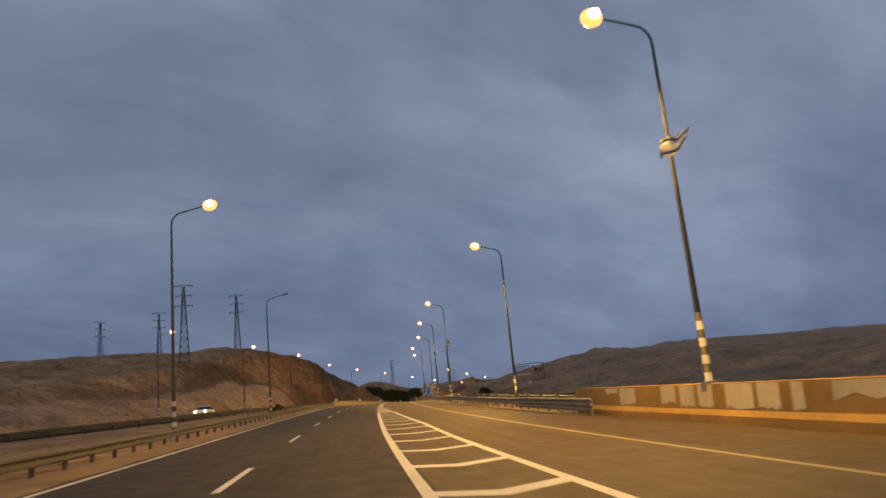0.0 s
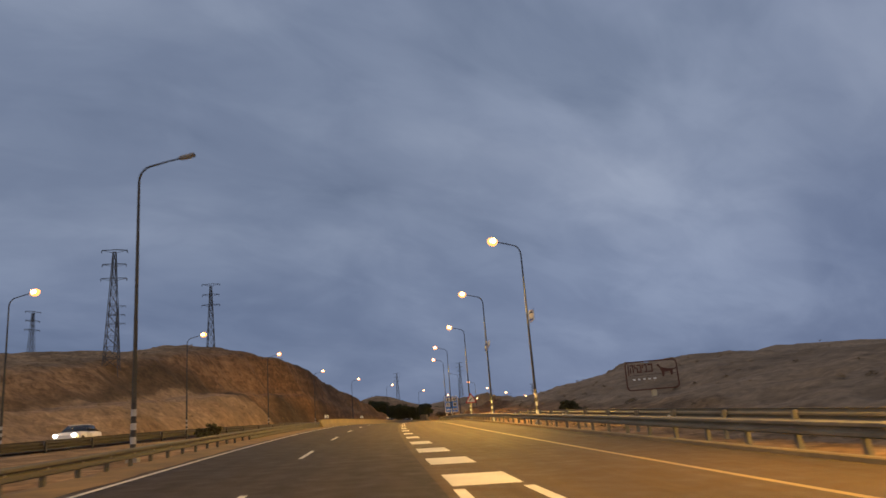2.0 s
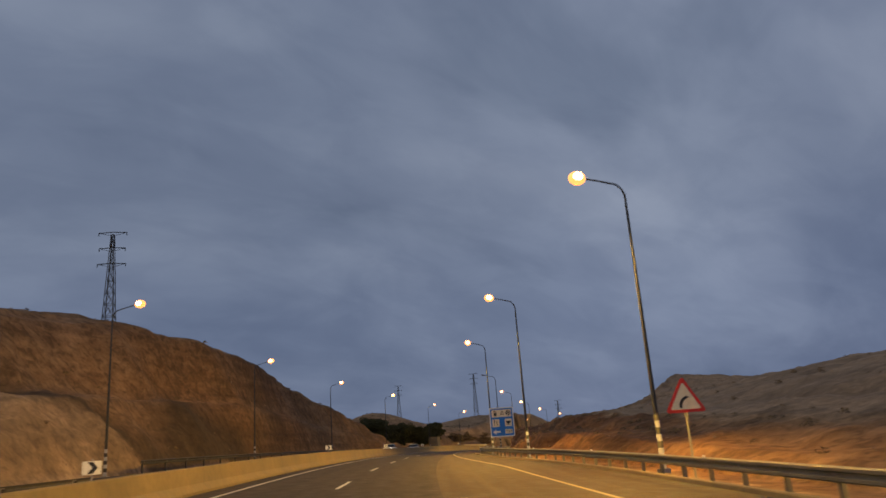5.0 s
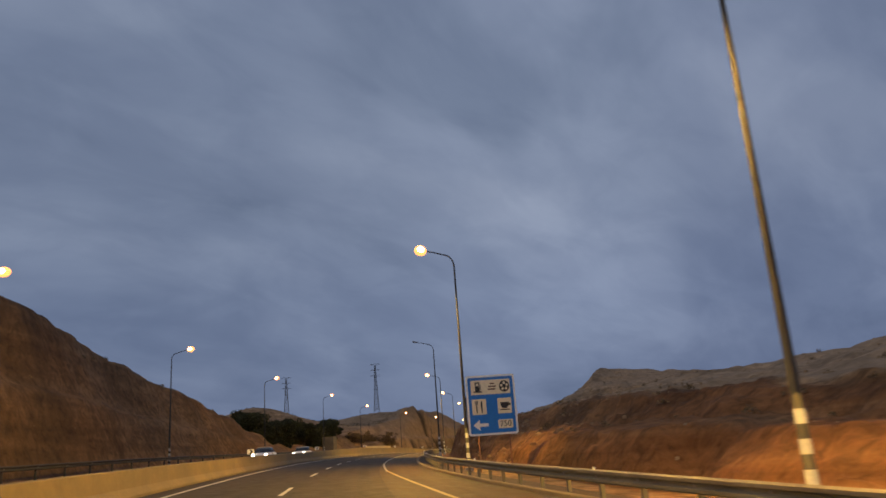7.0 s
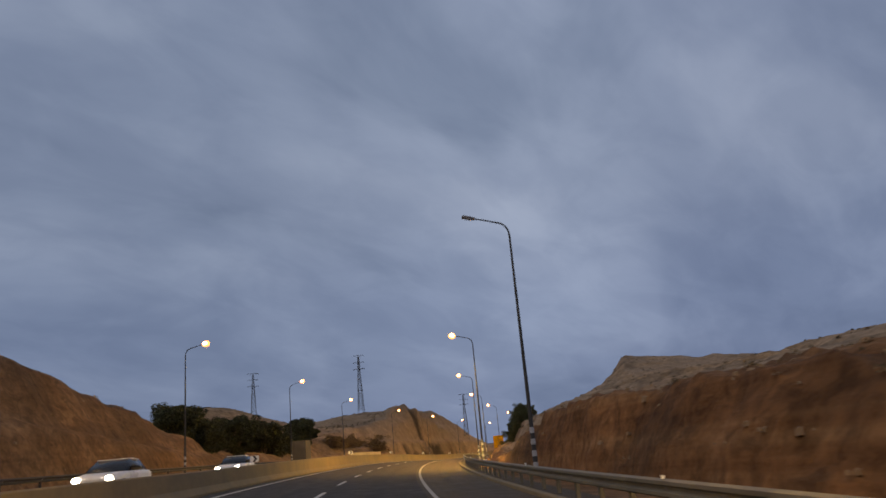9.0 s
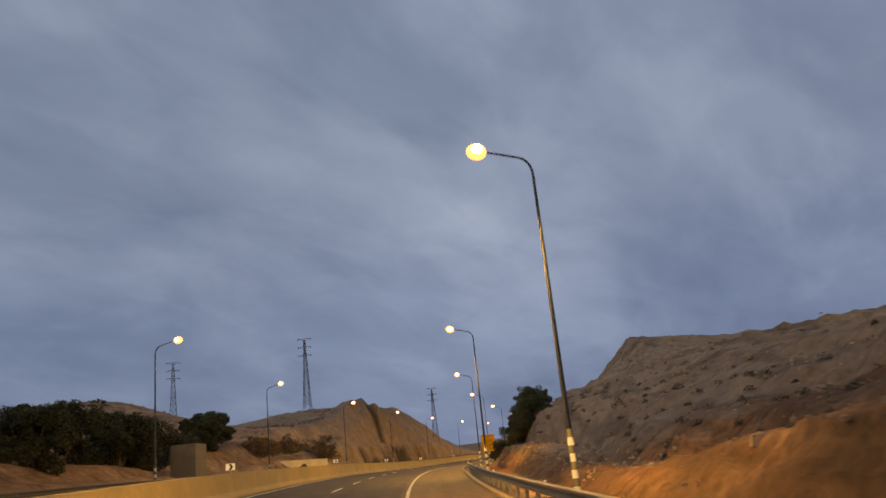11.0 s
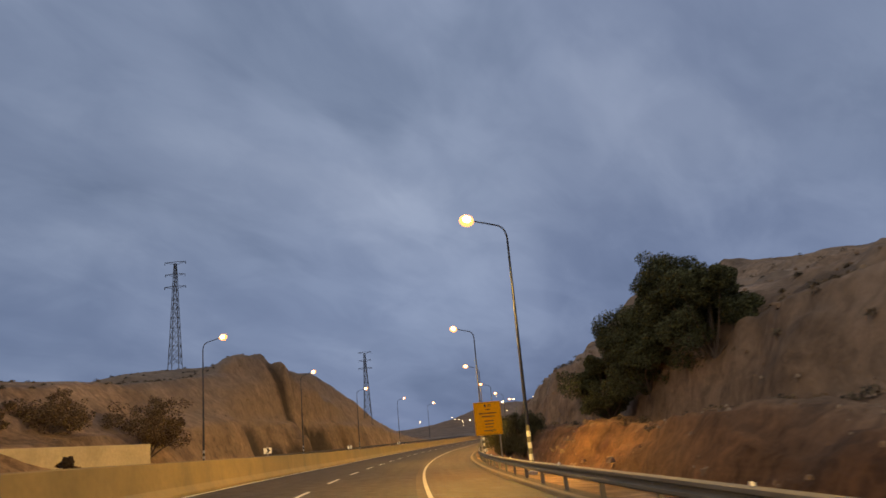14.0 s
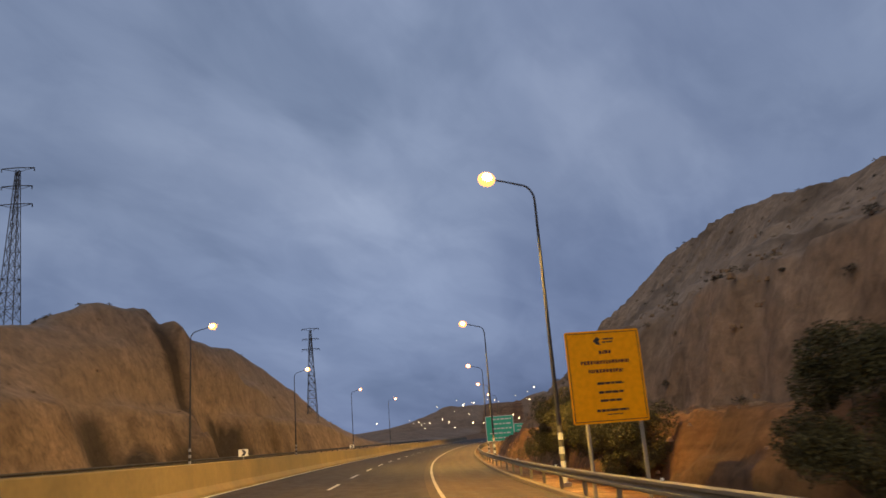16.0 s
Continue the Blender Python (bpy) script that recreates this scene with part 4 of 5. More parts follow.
# ---- street lamps ----
def make_lamp(name_label, lit=True):
    """A gooseneck lamp; its arm reaches towards -x."""
    root = new("street_lamp")
    tagged(root, name_label, "street lamp", "street lamps along the road")
    bm = bmesh.new()
    box(bm, -0.2, 0.2, -0.2, 0.2, -0.25, 0.03, 0.01)
    part("base_plate", bm, STEEL, root)
    for k in range(8):
        z0 = 0.03 + 0.245 * k
        bm = tube(bmesh.new(), [(0, 0, z0), (0, 0, z0 + 0.245)], [0.112 - 0.0022 * k, 0.1098 - 0.0022 * k], 14)
        part("band", bm, BAND_WHITE if k % 2 == 0 else BAND_BLACK, root, "black painted band" if k % 2 == 1 else "white painted band")
    bm = tube(bmesh.new(), [(0, 0, 0.0), (0, 0, 1.99), (0, 0, 5.5), (0, 0, 10.5)], [0.100, 0.090, 0.070, 0.047], 12)
    part("pole", bm, POLE_GREY, root)
    pts = [(-0.55 + 0.55 * math.cos(radians(a)), 0, 10.5 + 0.66 * math.sin(radians(a))) for a in range(0, 76, 15)] + [(-0.62, 0, 11.19), (-1.1, 0, 11.32), (-1.62, 0, 11.44)]
    part("arm", tube(bmesh.new(), pts, [0.046 - 0.0018 * k for k in range(len(pts))], 10), POLE_GREY, root)
    # a flat head, tipped up with the arm
    tip = Matrix.Translation((-1.82, 0, 11.48)) @ pose(0, 0, 0, 0, 13, 0)
    bm = bmesh.new()
    box(bm, -0.34, 0.30, -0.15, 0.15, -0.05, 0.07, 0.035)
    for v in bm.verts:
        v.co.y *= 1 - 0.35 * max(0.0, v.co.x) / 0.30
    bm.transform(tip)
    lantern = part("lantern", bm, LANTERN, root)
    bm = bmesh.new()
    bmesh.ops.create_uvsphere(bm, u_segments=18, v_segments=10, radius=1)
    for v in bm.verts:
        # lit lens swollen past its true size to imitate the lamp's glare
        v.co = Vector((-0.04 + (0.36 if lit else 0.24) * v.co.x, (0.33 if lit else 0.12) * v.co.y, (-0.02 + 0.28 * v.co.z) if lit else (-0.05 + 0.04 * v.co.z)))
    bm.transform(tip)
    for f in bm.faces:
        f.smooth = True
    part("lens", bm, LENS_LIT if lit else LENS_OFF, lantern, "glowing orange lens enlarged to imitate glare" if lit else "dark unlit lens")
    if lit:
        # arc tube enlarged to poke through, as the glare's white core
        bm = bmesh.new()
        bmesh.ops.create_uvsphere(bm, u_segments=14, v_segments=8, radius=1)
        for v in bm.verts:
            v.co = Vector((-0.04 + 0.25 * v.co.x, 0.50 * v.co.y, -0.02 + 0.20 * v.co.z))
        bm.transform(tip)
        for f in bm.faces:
            f.smooth = True
        part("arc_tube", bm, ARC_LIT, lantern, "white-hot arc tube enlarged as the glare's core")
        lamp = new("lamp_light", bpy.data.lights.new("lamp_light", "SPOT"))
        lamp.data.energy, lamp.data.color, lamp.data.spot_size, lamp.data.spot_blend = LAMP_WATTS, SODIUM, radians(160), 0.6
        lamp.data.shadow_soft_size = 0.25
        lamp.matrix_basis = pose(-1.83, 0, 11.0, 0, 36, 0)
        lamp.parent = root
    return root


# along the road, to its right, height against the usual
LAMPS_RIGHT = [(20.8, 9.8, 1.01), (53.2, 10.7, 1.0), (93.8, 9.75, 1.05), (113.4, 9.2, 1.0), (140.2, 9.1, 1.0), (166.5, 7.1, 1.0), (195.8, 5.5, 1.045), (269.5, 6.3, 1.0), (308.1, 6.25, 1.0),
               (345.5, 5.9, 1.015), (381.8, 5.85, 1.03), (419.8, 6.4, 1.02), (458, 7.0, 1), (498, 7.6, 1), (540, 8.0, 1)]
LAMPS_LEFT = [(36.8, -8.7, 0.96), (102.5, -28.0, 1), (131, -23.0, 0.95), (162, -20.8, 0.97), (194.5, -20.2, 0.925), (230, -20.1, 0.96), (268, -19.9, 1), (306, -19.5, 1), (341.6, -20.2, 1), (379, -18.8, 1), (416, -18.4, 1), (456, -18.6, 1), (502, -19.4, 1), (545, -19.4, 1)]


def taller(k):
    return Matrix.Diagonal((1, 1, k, 1))


lit_lamp = make_lamp("tall steel gooseneck street lamp, lit orange, with banded foot")
lit_lamp.matrix_basis = facing(LAMPS_RIGHT[0][0], LAMPS_RIGHT[0][1], 1.06) @ taller(LAMPS_RIGHT[0][2])
SOFTER = [o for o in lit_lamp.children if o.type == "LIGHT"][0].data.copy()
SOFTER.energy, SOFTER.spot_size = 0.055 * LAMP_WATTS, radians(130)
for s, d, k in LAMPS_RIGHT[1:]:
    copy_thing(lit_lamp, facing(s, d, 0.0) @ taller(k))
for s, d, k in LAMPS_LEFT:
    made = copy_thing(lit_lamp, facing(s, d, 0.0, 180) @ taller(k))
    for piece in made.children:
        if piece.type == "LIGHT":
            piece.data = SOFTER
            piece.matrix_basis = pose(-1.83, 0, 11.0, 0, 38, 0)
unlit_lamp = make_lamp("tall steel gooseneck street lamp, switched off, with banded foot", False)
unlit_lamp.matrix_basis = facing(233.0, 5.9, 0.3)
copy_thing(unlit_lamp, facing(73.4, -9.03, 0.0, 180))


def make_flag(s, d, h, turn, seed, spread=1.0):
    """A small cloth flag drooping from the bracket on a lamp pole."""
    rng = random.Random(seed)
    root = new("flag")
    root.matrix_basis = facing(s, d, h, turn)
    tagged(root, "small white flag with blue stripes hanging folded on a lamp pole", "flag", "flags on lamp poles")
    phase = rng.uniform(0, 6)

    def point(u, v):
        rise = 0.95 * max(0.0, u - 0.42) ** 1.3 - 0.35 * max(0.0, 0.42 - u)
        return (spread * (-0.42 + 0.95 * u + 0.12 * v), -0.18 + 0.09 * math.sin(7 * u + phase + 2 * v), rise + (0.62 - 0.42 * max(0.0, u - 0.4)) * v * (1.5 - 0.5 * spread) + 0.05 * math.sin(8 * u + phase))

    for name, v0, v1, mat in (("cloth", 0, 0.12, FLAG_WHITE), ("stripe", 0.12, 0.26, FLAG_BLUE), ("cloth", 0.26, 0.74, FLAG_WHITE), ("stripe", 0.74, 0.88, FLAG_BLUE), ("cloth", 0.88, 1, FLAG_WHITE)):
        bm = bmesh.new()
        grid = [[bm.verts.new(point(u / 10, v0 + (v1 - v0) * k / 3)) for k in range(4)] for u in range(11)]
        for i in range(10):
            for k in range(3):
                bm.faces.new((grid[i][k], grid[i + 1][k], grid[i + 1][k + 1], grid[i][k + 1])).smooth = True
        bmesh.ops.solidify(bm, geom=bm.faces[:], thickness=0.006)
        part(name, bm, mat, root)
    part("staff", tube(bmesh.new(), [(0, 0, -0.05), (0.14 * spread, -0.09, 0.35), (0.3 * spread, -0.17, 0.75)], 0.014, 6), POLE_GREY, root)


make_flag(20.8, 9.8, 7.9, 0, 1)
make_flag(93.8, 9.93, 6.5, 15, 2, 0.42)
make_flag(113.4, 9.2, 6.2, -10, 3, 0.5)


# ---- signs: local x to the right, y along the road, z up ----
def bar(root, name, x0, x1, z0, z1, material, y=-0.03, label=""):
    bm = bmesh.new()
    box(bm, x0, x1, y, y + 0.006, z0, z1)
    return part(name, bm, material, root, label)


def plate(root, name, outline, material, y0, y1, label=""):
    return part(name, slab(bmesh.new(), outline, y0, y1), material, root, label)


def sign_posts(root, xs, top, r=0.05, material=None):
    for x in xs:
        part("post", tube(bmesh.new(), [(x, 0.06, -0.4), (x, 0.06, top)], r, 10), material or STEEL_DUSTY, root)


def ellipse(cx, cz, rx, rz, n=20):
    return [(cx + rx * math.cos(2 * math.pi * k / n), cz + rz * math.sin(2 * math.pi * k / n)) for k in range(n)]


def lettering(root, text, x, z, size, material, y):
    cu = bpy.data.curves.new("lettering", "FONT")
    cu.body, cu.size, cu.align_x, cu.align_y, cu.extrude = text, size, "CENTER", "CENTER", 0.003
    tmp = bpy.data.objects.new("lettering", cu)
    me = bpy.data.meshes.new_from_object(tmp)
    bpy.data.objects.remove(tmp)
    me.name = "lettering"
    me.materials.clear()
    me.materials.append(material)
    me.transform(pose(x, y, z, 90))
    ob = new("lettering", me)
    ob.parent = root
    return ob


def service_sign():
    root = new("service_sign")
    root.matrix_basis = facing(193.4, 6.62, 0.0, -2)
    tagged(root, "blue road service sign with white pictogram panels on two posts", "road sign")
    w, z0, z1 = 1.27, 1.68, 4.70
    sign_posts(root, (-0.8, 0.8), z1 - 0.2, 0.035, RUSTY)
    plate(root, "rim", rounded(-w, w, z0, z1, 0.12), SIGN_WHITE, -0.005, 0.02, "white rim")
    plate(root, "board", rounded(-w + 0.1, w - 0.1, z0 + 0.1, z1 - 0.1, 0.08), SIGN_BLUE, -0.012, -0.005, "blue sheet")
    panel = plate(root, "panel", rounded(-1.02, 1.02, 3.72, 4.46, 0.05), SIGN_CREAM, -0.018, -0.012, "cream panel with fuel pump and wheel pictograms")
    bar(panel, "pump", -0.80, -0.56, 3.90, 4.36, SIGN_BLACK, -0.024)
    bar(panel, "pump_window", -0.75, -0.61, 4.16, 4.30, SIGN_CREAM, -0.029)
    bar(panel, "pump_foot", -0.88, -0.46, 3.84, 3.90, SIGN_BLACK, -0.024)
    bar(panel, "pump_hose", -0.54, -0.50, 3.95, 4.25, SIGN_BLACK, -0.024)
    plate(panel, "wheel", ellipse(0.72, 4.1, 0.27, 0.29), SIGN_BLACK, -0.024, -0.018)
    for k in range(5):
        a = radians(72 * k + 20)
        plate(panel, "wheel_hole", ellipse(0.72 + 0.15 * math.cos(a), 4.1 + 0.16 * math.sin(a), 0.065, 0.07, 10), SIGN_CREAM, -0.029, -0.024)
    for x0, x1, zz in ((-0.02, 0.2, 4.26), (-0.1, 0.3, 4.12), (-0.14, 0.26, 3.98)):
        bar(panel, "writing_bar", x0, x1, zz - 0.035, zz + 0.03, RUSTY, -0.024)
    panel = plate(root, "panel", rounded(-1.02, -0.28, 2.72, 3.5, 0.05), SIGN_CREAM, -0.018, -0.012, "cream panel with fork and knife")
    bar(panel, "fork_stem", -0.81, -0.75, 2.82, 3.2, SIGN_BLACK, -0.024)
    for k in range(3):
        bar(panel, "fork_tine", -0.86 + 0.06 * k, -0.825 + 0.06 * k, 3.2, 3.42, SIGN_BLACK, -0.024)
    plate(panel, "knife", [(-0.55, 2.82), (-0.49, 2.82), (-0.48, 3.42), (-0.56, 3.34), (-0.58, 3.12), (-0.55, 3.1)], SIGN_BLACK, -0.024, -0.018)
    panel = plate(root, "panel", rounded(0.30, 1.02, 2.72, 3.5, 0.05), SIGN_CREAM, -0.018, -0.012, "cream panel with a cup")
    plate(panel, "cup", [(0.44, 3.28), (0.47, 3.1), (0.56, 2.97), (0.76, 2.97), (0.85, 3.1), (0.88, 3.28)], SIGN_BLACK, -0.024, -0.018)
    bar(panel, "saucer", 0.42, 0.90, 2.88, 2.93, SIGN_BLACK, -0.024)
    plate(panel, "cup_handle", ellipse(0.91, 3.17, 0.07, 0.07, 12), SIGN_BLACK, -0.023, -0.018)
    panel = plate(root, "panel", rounded(0.26, 1.02, 1.98, 2.42, 0.05), SIGN_CREAM, -0.018, -0.012, "cream distance panel")
    lettering(panel, "750", 0.64, 2.20, 0.40, SIGN_BLACK, -0.024)
    plate(root, "arrow", [(-1.02, 2.2), (-0.68, 2.48), (-0.68, 2.28), (-0.24, 2.28), (-0.24, 2.12), (-0.68, 2.12), (-0.68, 1.92)], SIGN_WHITE, -0.018, -0.012, "white arrow")


WARN_Z = 2.35


def warning_sign():
    root = new("warning_sign")
    root.matrix_basis = facing(136.6, 9.05)
    tagged(root, "red-bordered triangular bend warning sign on a steel post", "road sign")
    sign_posts(root, (0,), 2.8, 0.04)

    def triangle(r, soft):
        """A triangle standing on its base, its corners rounded."""
        pts = []
        for a in (90, 210, 330):
            cx, cz = (r - 2 * soft) * math.cos(radians(a)), WARN_Z + (r - 2 * soft) * math.sin(radians(a))
            pts += [(cx + soft * math.cos(radians(a + o)), cz + soft * math.sin(radians(a + o))) for o in (-60, -30, 0, 30, 60)]
        return pts[::-1]

    plate(root, "border", triangle(0.80, 0.07), SIGN_RED, 0.0, 0.02, "red border")
    plate(root, "field", triangle(0.60, 0.04), SIGN_CREAM, -0.006, 0.0, "cream field")
    arc = [(-0.17 + 0.34 * (1 - math.cos(radians(a))), WARN_Z - 0.24 + 0.36 * math.sin(radians(a))) for a in range(0, 81, 16)]
    outline = [(x - 0.045, z + 0.02) for x, z in arc] + [(x + 0.045, z - 0.03) for x, z in arc[::-1]]
    plate(root, "bend_mark", outline, SIGN_BLACK, -0.012, -0.006, "black bend mark")


def notice_board():
    root = new("notice_board")
    root.matrix_basis = facing(375.3, 6.15, 0.0, 1)
    tagged(root, "orange-yellow roadside notice board with black lettering on two posts", "road sign")
    w, z0, z1 = 1.13, 1.98, 4.68
    sign_posts(root, (-0.72, 0.88), z1 - 0.3, 0.06)
    plate(root, "sheet", rounded(-w, w, z0, z1, 0.07), SIGN_YELLOW, 0.0, 0.03)
    for x0, x1, a, b in ((-w + 0.05, w - 0.05, z1 - 0.075, z1 - 0.055), (-w + 0.05, w - 0.05, z0 + 0.055, z0 + 0.075), (-w + 0.05, -w + 0.07, z0 + 0.075, z1 - 0.075), (w - 0.07, w - 0.05, z0 + 0.075, z1 - 0.075)):
        bar(root, "border_line", x0, x1, a, b, RUSTY, -0.006)
    plate(root, "emblem", [(-0.28, 4.38), (-0.16, 4.50), (-0.06, 4.42), (-0.12, 4.36), (-0.05, 4.24), (-0.2, 4.28)], SIGN_BLACK, -0.006, 0.0)
    rng = random.Random(9)
    rows = [(4.42, 0.02, 0.34, 0.05), (4.33, 0.0, 0.30, 0.045), (4.03, -0.14, 0.22, 0.11), (3.74, -0.72, 0.74, 0.11), (3.48, -0.52, 0.52, 0.11),
            (3.12, -0.30, 0.50, 0.07), (2.86, -0.28, 0.46, 0.07), (2.62, -0.26, 0.40, 0.07), (2.34, -0.40, 0.55, 0.07), (2.22, -0.1, 0.35, 0.03)]
    for zc, x0, x1, h in rows:
        x = x0
        while x < x1 - 0.02:
            step = rng.uniform(0.07, 0.13) if h > 0.08 else rng.uniform(0.12, 0.3)
            bar(root, "writing_bar", x, min(x + step - 0.025, x1), zc - h / 2 * rng.uniform(0.7, 1), zc + h / 2, SIGN_BLACK if h < 0.08 else RUSTY, -0.006)
            x += step


def direction_sign(s, d, w, z0, z1, label, rows, seed):
    root = new("direction_sign")
    root.matrix_basis = facing(s, d)
    tagged(root, label, "road sign", "green direction signs")
    sign_posts(root, (-w * 0.3, w * 0.3), z1 - 0.2, 0.07)
    plate(root, "rim", rounded(-w / 2, w / 2, z0, z1, 0.12), SIGN_WHITE, 0.0, 0.03, "white rim")
    plate(root, "sheet", rounded(-w / 2 + 0.06, w / 2 - 0.06, z0 + 0.06, z1 - 0.06, 0.1), SIGN_GREEN, -0.008, 0.0, "green sheet")
    rng = random.Random(seed)
    for k in range(rows):
        zc = z1 - (k + 0.7) * (z1 - z0) / (rows + 0.4)
        x = -w * rng.uniform(0.2, 0.4)
        while x < w * 0.38:
            step = rng.uniform(0.2, 0.55)
            bar(root, "writing_bar", x, min(x + step, w * 0.42), zc - 0.09, zc + 0.07, SIGN_WHITE, -0.014)
            x += step + 0.12


def steel_sign():
    """An outline frame with cut-out shapes, standing on a pale post."""
    root = new("frame_sign")
    root.matrix_basis = facing(106.6, 21.9, 0.35, -8)
    tagged(root, "rust-brown steel outline sign with cut-out lettering on a pale post", "sign")
    w, z0, z1 = 2.15, 1.35, 3.75
    outer, inner = rounded(-w, w, z0, z1, 0.35), rounded(-w + 0.1, w - 0.1, z0 + 0.1, z1 - 0.1, 0.28)
    bm = bmesh.new()
    rings = [[bm.verts.new((x, y, z)) for x, z in ring] for ring, y in ((outer, -0.03), (inner, -0.03), (inner, 0.03), (outer, 0.03))]
    n = len(outer)
    for a, b in zip(rings, rings[1:] + rings[:1]):
        for k in range(n):
            bm.faces.new((a[k], a[(k + 1) % n], b[(k + 1) % n], b[k]))
    part("frame", bm, RUSTY, root)
    bm = bmesh.new()
    box(bm, -0.2, 0.2, -0.12, 0.12, -1.2, z0, 0.02)
    part("post", bm, CONCRETE_PATCH, root, "pale square post")
    x = -1.9
    for k, wid in enumerate((0.16, 0.40, 0.16, 0.46, 0.16, 0.30, 0.46)):
        low = (2.62, 2.8, 3.12, 2.8, 3.12, 2.8, 2.8)[k]
        bar(root, "writing_bar", x, x + wid - 0.07, 3.36, 3.48, RUSTY, -0.01)
        bar(root, "writing_bar", x + wid - 0.17, x + wid - 0.07, low, 3.36, RUSTY, -0.01)
        if k in (3, 5, 6):
            bar(root, "writing_bar", x, x + wid - 0.17, 2.8, 2.91, RUSTY, -0.01)
        if k in (1, 3):
            bar(root, "writing_bar", x, x + 0.1, 2.8, 3.25, RUSTY, -0.01)
        x += wid
    for k in range(5):
        bar(root, "small_plate", -1.6 + 0.42 * k, -1.38 + 0.42 * k, 2.2, 2.32, SIGN_WHITE, -0.01)
    plate(root, "emblem", [(0.45, 3.35), (0.62, 3.42), (0.80, 3.12), (1.35, 2.98), (1.85, 2.95), (2.05, 3.05), (2.02, 2.92), (1.75, 2.86), (1.68, 2.45), (1.56, 2.45), (1.5, 2.75), (1.05, 2.72), (0.98, 2.35), (0.86, 2.35), (0.84, 2.75), (0.7, 3.05)], RUSTY, -0.02, 0.02, "plain brown cut-out emblem")
    bm = bmesh.new()
    tube(bm, [(-w + 0.05, 0, 2.6), (w - 0.05, 0, 2.6)], 0.02, 6)
    part("cross_rod", bm, RUSTY, root)


def chevron_board(s):
    root = new("chevron_board")
    root.matrix_basis = facing(s, -7.44, barrier_top(s))
    tagged(root, "small white board with a black chevron on top of the barrier", "road sign", "chevron boards along the barrier")
    part("post", tube(bmesh.new(), [(0, 0.03, -0.02), (0, 0.03, 0.5)], 0.025, 8), STEEL, root)
    plate(root, "board", rounded(-0.22, 0.22, 0.14, 0.45, 0.03), SIGN_WHITE, 0.0, 0.02)
    plate(root, "chevron", [(-0.10, 0.43), (0.03, 0.43), (0.14, 0.295), (0.03, 0.16), (-0.10, 0.16), (0.02, 0.295)], SIGN_BLACK, -0.006, 0.0, "black chevron")


service_sign()
warning_sign()
notice_board()
direction_sign(445, 8.3, 3.3, 1.45, 4.35, "large green direction sign with white lettering on two posts", 5, 3)
direction_sign(478, 12.5, 2.3, 1.2, 3.9, "green direction sign with white lettering on two posts", 4, 4)
steel_sign()
for s in (130, 169, 205, 240, 283, 318, 354, 389, 432):
    chevron_board(s)


# ---- pylons ----
def pylon(s, d, top, height, spread, label, turn=0.0):
    root = new("pylon")
    z0 = top - height
    root.matrix_basis = facing(s, d, 0.0, turn)
    root.location.z = float(np.interp(s, S_LINE, Z_LINE)) + z0
    tagged(root, label, "pylon", "lattice pylons")
    half = lambda z: spread * (1 - 0.8 * min(1.0, z / (0.8 * height))) if z < 0.8 * height else spread * 0.2
    r = 0.05 * height / 16
    for sx in (-1, 1):
        for sy in (-1, 1):
            part("leg", tube(bmesh.new(), [(sx * half(-2), sy * half(-2), -2), (sx * half(height * 0.97), sy * half(height * 0.97), height * 0.97)], r, 5), PYLON_GREY, root)
    bm = bmesh.new()
    n = 11
    for k in range(n):
        a, b = height * 0.97 * k / n, height * 0.97 * (k + 1) / n
        for ax in (0, 1):
            for sgn in (-1, 1):
                def at_leg(side, z):
                    h = half(z)
                    return (side * h, sgn * h, z) if ax == 0 else (sgn * h, side * h, z)
                tube(bm, [at_leg(-1, a), at_leg(1, b)], r * 0.6, 4, False)
                tube(bm, [at_leg(1, a), at_leg(-1, b)], r * 0.6, 4, False)
                tube(bm, [at_leg(-1, b), at_leg(1, b)], r * 0.6, 4, False)
    part("bracing", bm, PYLON_GREY, root)
    for k, reach in ((0.745, 0.105), (0.865, 0.097), (0.985, 0.105)):
        z, w = height * k, height * reach * 0.95
        part("cross_arm", tube(bmesh.new(), [(-w, 0, z), (-half(z), 0, z + 0.004 * height), (half(z), 0, z + 0.004 * height), (w, 0, z)], r * 1.15, 5), PYLON_GREY, root)
        part("tie_bar", tube(bmesh.new(), [(-w, 0, z), (-half(z), 0, z - 0.022 * height), (half(z), 0, z - 0.022 * height), (w, 0, z)], r * 0.6, 5), PYLON_GREY, root)
        for sgn in (-1, 1):
            part("insulator", tube(bmesh.new(), [(sgn * w, 0, z), (sgn * w, 0, z - 0.022 * height)], r * 1.1, 5), PYLON_GREY, root)
    return root


pylon(145.5, -37.6, 26.3, 16.5, 0.95, "grey steel lattice power pylon on the hillside", 12)
pylon(219.4, -51.2, 37.2, 21.0, 1.05, "grey steel lattice power pylon behind the first hill", 12)
pylon(197, -80, 29.3, 16, 0.9, "distant lattice power pylon on the open slope", 60)
pylon(228, -80, 36.0, 19, 0.9, "distant lattice power pylon on the open slope", 20)
pylon(431, -43, 34.6, 17.5, 0.85, "grey steel lattice power pylon on the second hill", 5)
pylon(493, -24.9, 24.0, 16.0, 0.85, "grey steel lattice power pylon by the far cutting", 5)
pylon(432, -80, 33.0, 17, 1.0, "distant lattice power pylon on the ridge", 30)


# ---- trees and shrubs ----
def ground_at(s, d):
    return float(np.interp(s, S_LINE, Z_LINE) + land_height(np.array([float(s)]), np.array([float(d)]))[0])


